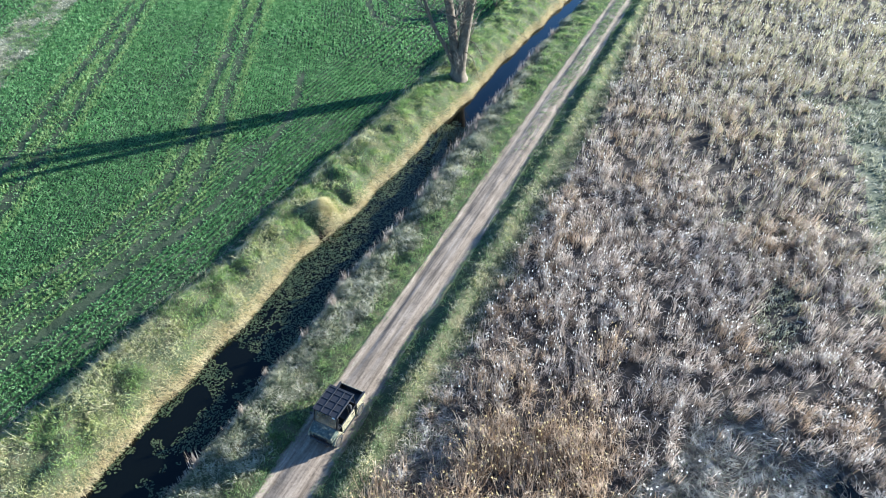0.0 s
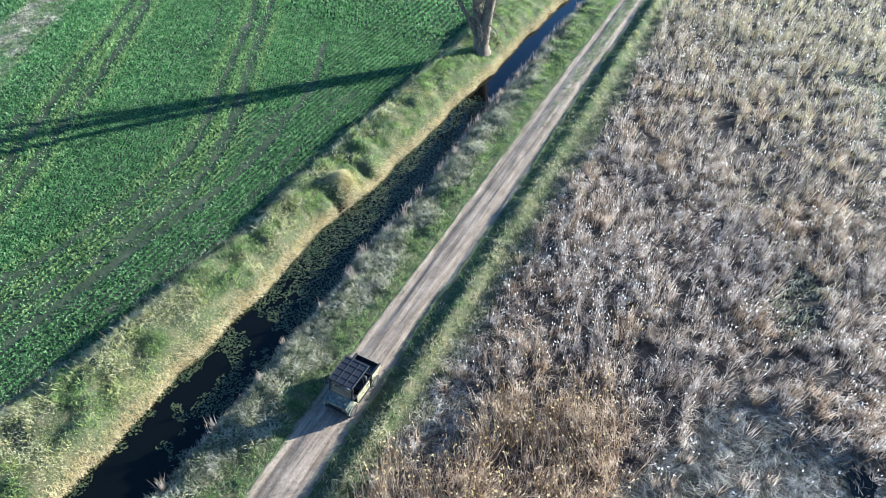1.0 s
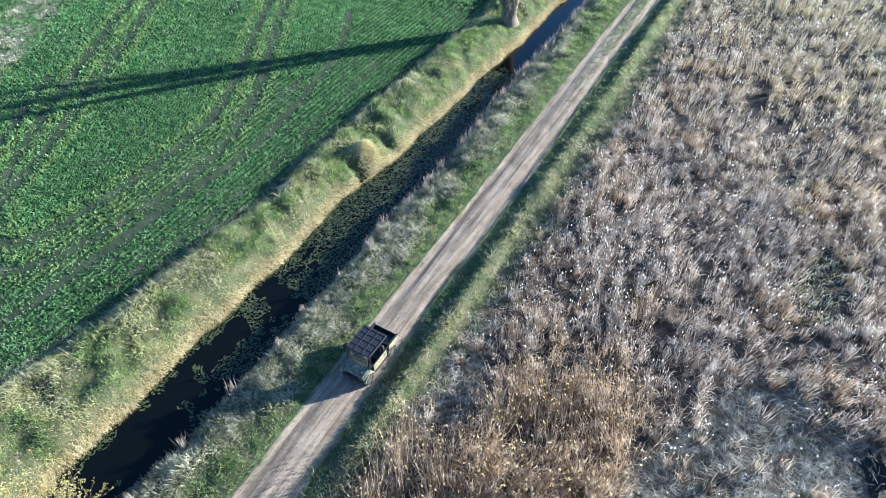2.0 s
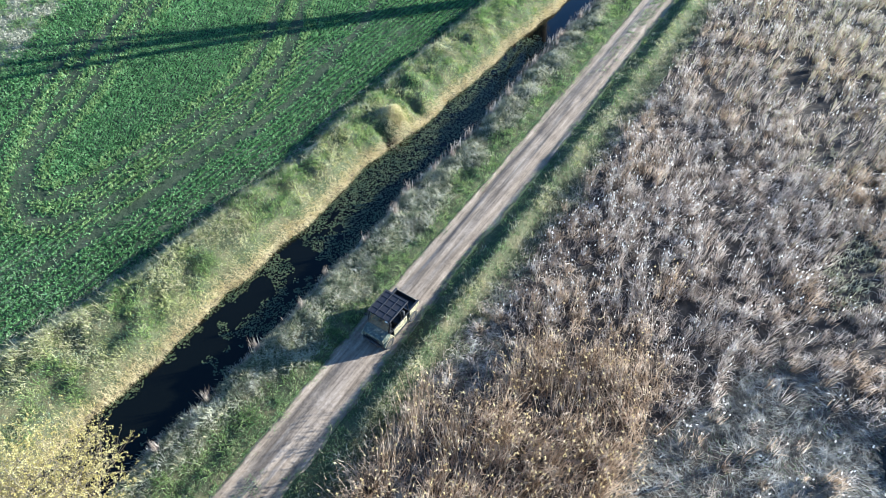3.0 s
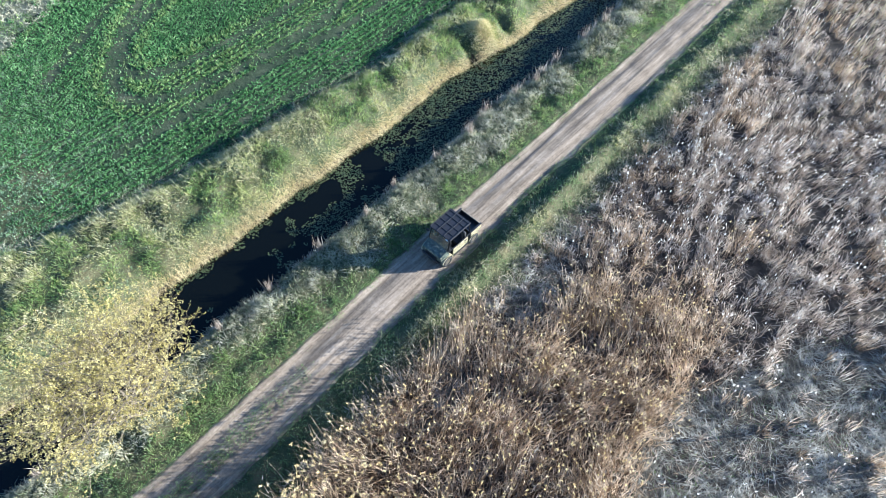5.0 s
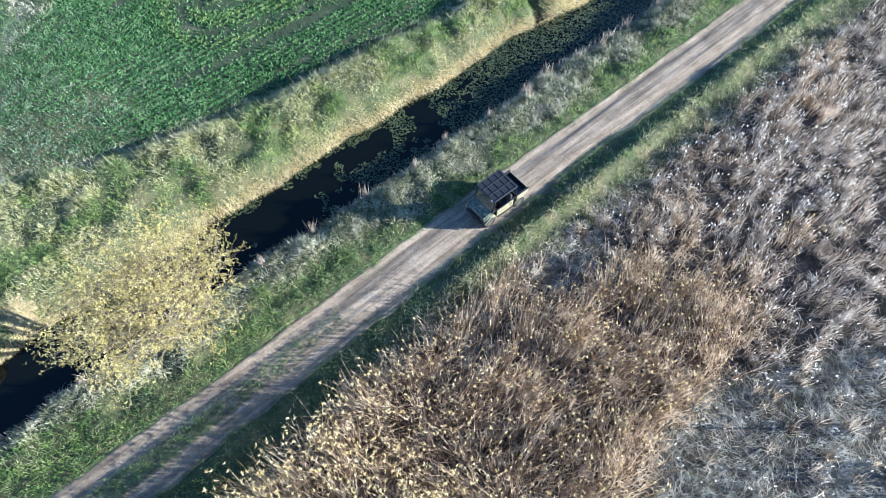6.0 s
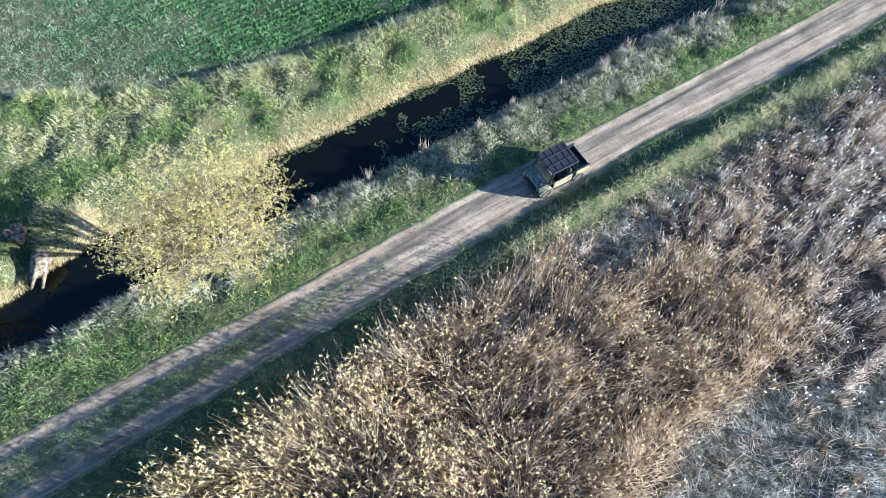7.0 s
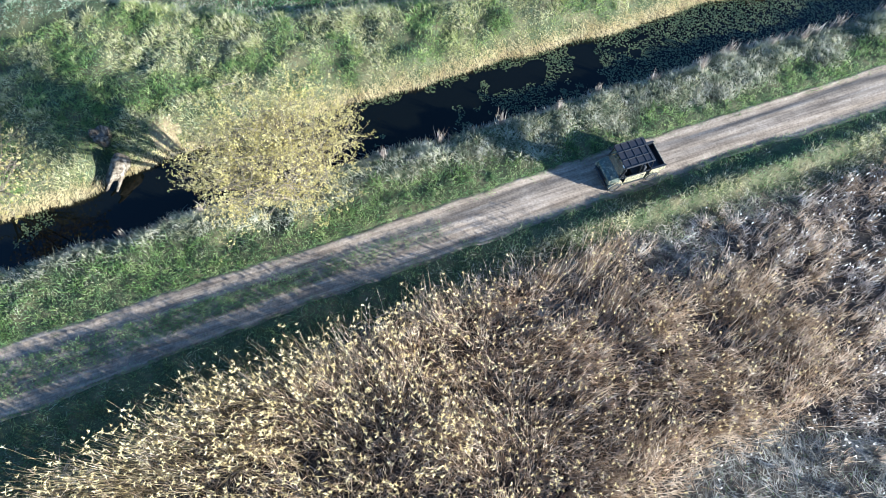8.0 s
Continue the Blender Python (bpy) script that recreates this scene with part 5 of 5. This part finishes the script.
def wheel(parent, x, y):
    """A knobbly off-road tyre on a dusty rim, turned about the x axis."""
    R, half = 0.33, 0.125
    s = 1 if x > 0 else -1
    bm = bmesh.new()
    prof = [(-half, 0.2), (-half, 0.28), (-half * 0.8, 0.315), (0, R - 0.012), (half * 0.8, 0.315), (half, 0.28), (half, 0.2), (0, 0.19)]
    N = 28
    rings = [[bm.verts.new((q[0], q[1] * math.cos(2 * math.pi * i / N), q[1] * math.sin(2 * math.pi * i / N))) for q in prof] for i in range(N)]
    for i in range(N):
        a, b = rings[i], rings[(i + 1) % N]
        for j in range(len(prof)):
            bm.faces.new((a[j], a[(j + 1) % len(prof)], b[(j + 1) % len(prof)], b[j]))
    for i in range(N):
        for lug in (-1, 1):
            a = 2 * math.pi * (i + 0.25 * lug) / N
            m = Matrix.Rotation(a, 4, 'X') @ Matrix.Translation((lug * half * 0.5, 0, R - 0.008)) @ Matrix.Diagonal((half * 0.85, 0.035, 0.03, 1))
            bmesh.ops.create_cube(bm, size=1.0, matrix=m)
    hub = part("wheel", bm, M_TYRE, parent, "black knobbly tyre")
    hub.location = (x, y, R)
    bm = bmesh.new()
    bmesh.ops.create_cone(bm, cap_ends=True, segments=20, radius1=0.2, radius2=0.17, depth=0.1, matrix=Matrix.Translation((s * 0.06, 0, 0)) @ Matrix.Rotation(s * math.pi / 2, 4, 'Y'))
    for k in range(6):
        a = k * math.pi / 3
        box(bm, s * 0.1, s * 0.125, -0.02 + 0.1 * math.cos(a), 0.02 + 0.1 * math.cos(a), -0.02 + 0.1 * math.sin(a), 0.02 + 0.1 * math.sin(a), 0)
    part("rim", bm, M_RIM, hub, "dusty metal rim")


def utility_vehicle(at, heading):
    """A small side-by-side work vehicle: its front towards -y."""
    v = new("utility_vehicle")
    v.matrix_world = pose(*at, 0, 0, heading)
    tagged(v, "camouflage utility vehicle with black roof and open cargo bed", "utility vehicle")
    # chassis and floor
    bm = box(bmesh.new(), -0.5, 0.5, -1.35, 1.4, 0.32, 0.46)
    box(bm, -0.72, 0.72, -0.7, 0.6, 0.36, 0.46)
    part("chassis", bm, M_BLACK, v)
    # hood
    bm = bmesh.new()
    rows = []
    for y, w, z in ((-1.5, 0.6, 0.86), (-1.46, 0.66, 0.95), (-1.3, 0.7, 1.02), (-1.1, 0.72, 1.07), (-0.92, 0.72, 1.12)):
        rows.append([(-w, y, 0.62), (w, y, 0.62), (w, y, z - 0.14), (w * 0.9, y, z - 0.03), (w * 0.45, y, z), (-w * 0.45, y, z), (-w * 0.9, y, z - 0.03), (-w, y, z - 0.14)])
    part("hood", loft(bm, rows), M_HOOD, v, "dark mottled green hood")
    # front: grille, bumper bar and winch
    bm = box(bmesh.new(), -0.4, 0.4, -1.53, -1.44, 0.6, 0.84, 0.02)
    for k in range(5):
        box(bm, -0.36, 0.36, -1.545, -1.525, 0.63 + k * 0.04, 0.645 + k * 0.04, 0)
    part("grille", bm, M_BLACK, v)
    bm = box(bmesh.new(), -0.62, 0.62, -1.56, -1.42, 0.42, 0.58, 0.03)
    rod(bm, [(-0.5, -1.5, 0.5), (-0.5, -1.64, 0.52), (-0.42, -1.66, 0.72), (0.42, -1.66, 0.72), (0.5, -1.64, 0.52), (0.5, -1.5, 0.5)], 0.022)
    box(bm, -0.16, 0.16, -1.63, -1.54, 0.44, 0.54, 0.02)
    part("front_bumper", bm, M_BLACK, v, "black bumper with bull bar and winch")
    for x in (-0.5, 0.5):
        bm = bmesh.new()
        bmesh.ops.create_uvsphere(bm, u_segments=14, v_segments=8, radius=0.085, matrix=Matrix.Translation((x, -1.455, 0.8)) @ Matrix.Diagonal((1.15, 0.5, 0.85, 1)))
        part("headlight", bm, M_LAMP, v, "clear round headlight")
    # fenders
    for x in (-1, 1):
        for yc, name in ((-1.05, "front_fender"), (0.98, "rear_fender")):
            bm = bmesh.new()
            rows = []
            for k in range(9):
                a = math.pi * (0.08 + 0.84 * k / 8)
                cy, cz = yc - 0.43 * math.cos(a), 0.36 + 0.42 * math.sin(a)
                rows.append([(x * 0.5, cy, cz), (x * 0.79, cy, cz), (x * 0.79, cy + 0.03 * math.cos(a), cz - 0.05), (x * 0.5, cy + 0.03 * math.cos(a), cz - 0.04)])
            part(name, loft(bm, rows), M_CAMO, v)
        # half door, sill
        bm = box(bmesh.new(), min(x * 0.7, x * 0.75), max(x * 0.7, x * 0.75), -0.62, 0.5, 0.46, 0.98, 0.025)
        box(bm, min(x * 0.74, x * 0.765), max(x * 0.74, x * 0.765), -0.5, 0.38, 0.62, 0.84, 0.012)
        d = part("door", bm, M_CAMO, v, "camouflage half door")
        bm = box(bmesh.new(), min(x * 0.76, x * 0.785), max(x * 0.76, x * 0.785), 0.25, 0.4, 0.87, 0.9, 0.008)
        part("handle", bm, M_BLACK, d)
        bm = box(bmesh.new(), min(x * 0.66, x * 0.78), max(x * 0.66, x * 0.78), -0.64, 0.58, 0.36, 0.44, 0.02)
        part("sill", bm, M_BLACK, v)
        # cab posts
        for name, pts in (("front_post", [(x * 0.68, -0.94, 1.05), (x * 0.67, -0.86, 1.4), (x * 0.66, -0.74, 1.84)]),
                          ("middle_post", [(x * 0.7, 0.06, 0.95), (x * 0.69, 0.08, 1.4), (x * 0.66, 0.06, 1.85)]),
                          ("rear_post", [(x * 0.7, 0.7, 0.6), (x * 0.69, 0.7, 1.3), (x * 0.66, 0.66, 1.85)]),
                          ("roof_rail", [(x * 0.66, -0.74, 1.85), (x * 0.66, 0.0, 1.87), (x * 0.66, 0.68, 1.85)]),
                          ("door_bar", [(x * 0.71, -0.85, 1.04), (x * 0.71, 0.0, 1.02), (x * 0.7, 0.68, 1.04)])):
            part(name, rod(bmesh.new(), pts, 0.028), M_TUBE, v)
        # side mirror
        bm = rod(bmesh.new(), [(x * 0.67, -0.8, 1.45), (x * 0.8, -0.84, 1.46)], 0.012)
        box(bm, min(x * 0.77, x * 0.93), max(x * 0.77, x * 0.93), -0.88, -0.83, 1.38, 1.52, 0.02)
        part("side_mirror", bm, M_BLACK, v)
    for y, z in ((-0.74, 1.84), (0.68, 1.84), (0.7, 1.15)):
        part("cross_bar", rod(bmesh.new(), [(-0.67, y, z), (0.67, y, z)], 0.026), M_TUBE, v)
    # windscreen
    bm = loft(bmesh.new(), [[(-0.62, -0.955, 1.13), (0.62, -0.955, 1.13), (0.62, -0.945, 1.13), (-0.62, -0.945, 1.13)],
                            [(-0.6, -0.755, 1.81), (0.6, -0.755, 1.81), (0.6, -0.745, 1.81), (-0.6, -0.745, 1.81)]])
    ws = part("windscreen", bm, M_GLASS, v, "sloping windscreen with tan reflections in its colour")
    bm = rod(bmesh.new(), [(-0.64, -0.95, 1.1), (-0.62, -0.75, 1.83), (0.62, -0.75, 1.83), (0.64, -0.95, 1.1)], 0.02)
    rod(bm, [(-0.64, -0.95, 1.1), (0.64, -0.95, 1.1)], 0.024)
    part("windscreen_frame", bm, M_BLACK, v)
    bm = loft(bmesh.new(), [[(0.36, -0.805, 1.68), (0.52, -0.805, 1.68), (0.52, -0.795, 1.68), (0.36, -0.795, 1.68)],
                            [(0.36, -0.784, 1.75), (0.52, -0.784, 1.75), (0.52, -0.774, 1.75), (0.36, -0.774, 1.75)]])
    part("sticker", bm, M_WHITE, ws, "small white square sticker")
    # roof with ribs
    bm = box(bmesh.new(), -0.72, 0.72, -0.86, 0.74, 1.87, 1.93, 0.028)
    roof = part("roof", bm, M_ROOF, v, "black ribbed hard roof")
    for y in (-0.5, -0.1, 0.3, 0.62):
        bm = box(bmesh.new(), -0.68, 0.68, y - 0.022, y + 0.022, 1.925, 1.955, 0.008)
        part("rib", bm, M_BLACK, roof)
    for x in (-0.68, -0.24, 0.24, 0.68):
        bm = box(bmesh.new(), x - 0.02, x + 0.02, -0.82, 0.7, 1.925, 1.965, 0.008)
        part("rib", bm, M_BLACK, roof)
    # dash, wheel, bench
    bm = box(bmesh.new(), -0.66, 0.66, -0.92, -0.66, 0.9, 1.1, 0.04)
    part("dashboard", bm, M_BLACK, v)
    ring = [(0.34 + 0.17 * math.cos(a), -0.55 + 0.06 * math.sin(a), 1.12 + 0.15 * math.sin(a)) for a in np.linspace(0, 2 * math.pi, 19)]
    bm = rod(bmesh.new(), ring, 0.015, 6)
    rod(bm, [(0.34, -0.55, 1.12), (0.34, -0.75, 1.0)], 0.02, 6)
    rod(bm, [(0.17, -0.55, 1.12), (0.51, -0.55, 1.12)], 0.012, 6)
    part("steering_wheel", bm, M_BLACK, v)
    bm = box(bmesh.new(), -0.66, 0.66, -0.1, 0.42, 0.66, 0.8, 0.05)
    part("seat", bm, M_SEAT, v, "dark vinyl bench seat")
    for x in (-0.44, 0.0, 0.44):
        bm = box(bmesh.new(), x - 0.2, x + 0.2, 0.36, 0.5, 0.78, 1.3, 0.05)
        part("backrest", bm, M_SEAT, v)
    bm = box(bmesh.new(), -0.64, 0.64, -0.05, 0.62, 0.44, 0.66, 0.02)
    part("seat_base", bm, M_BLACK, v)
    # cargo bed
    bm = box(bmesh.new(), -0.7, 0.7, 0.74, 1.55, 0.74, 0.8, 0.01)
    box(bm, -0.7, 0.7, 0.74, 0.79, 0.8, 1.08, 0.01)
    bed = part("cargo_bed", bm, M_BLACK, v, "black open cargo bed")
    for x in (-1, 1):
        bm = box(bmesh.new(), min(x * 0.67, x * 0.75), max(x * 0.67, x * 0.75), 0.74, 1.57, 0.72, 1.1, 0.015)
        part("bed_side", bm, M_CAMO, bed)
        bm = box(bmesh.new(), min(x * 0.64, x * 0.668), max(x * 0.64, x * 0.668), 0.795, 1.515, 0.802, 1.092, 0.006)
        part("bed_liner", bm, M_BLACK, bed)
        bm = box(bmesh.new(), min(x * 0.66, x * 0.765), max(x * 0.66, x * 0.765), 0.73, 1.58, 1.095, 1.12, 0.008)
        part("bed_rail", bm, M_BLACK, bed)
        bm = box(bmesh.new(), min(x * 0.58, x * 0.7), max(x * 0.58, x * 0.7), 1.575, 1.6, 0.78, 0.92, 0.008)
        part("tail_light", bm, plain("red_lens", (0.35, 0.02, 0.02), 0.3), v, "red tail light")
    bm = box(bmesh.new(), -0.67, 0.67, 1.52, 1.57, 0.75, 1.09, 0.012)
    part("tailgate", bm, M_CAMO, bed)
    bm = box(bmesh.new(), -0.635, 0.635, 1.495, 1.518, 0.802, 1.085, 0.006)
    part("bed_liner", bm, M_BLACK, bed)
    for x in (-0.66, 0.66):
        for y in (-1.05, 0.98):
            wheel(v, x, y)
    return v


utility_vehicle((-12.55, 14.4, 0.02), -1.0)
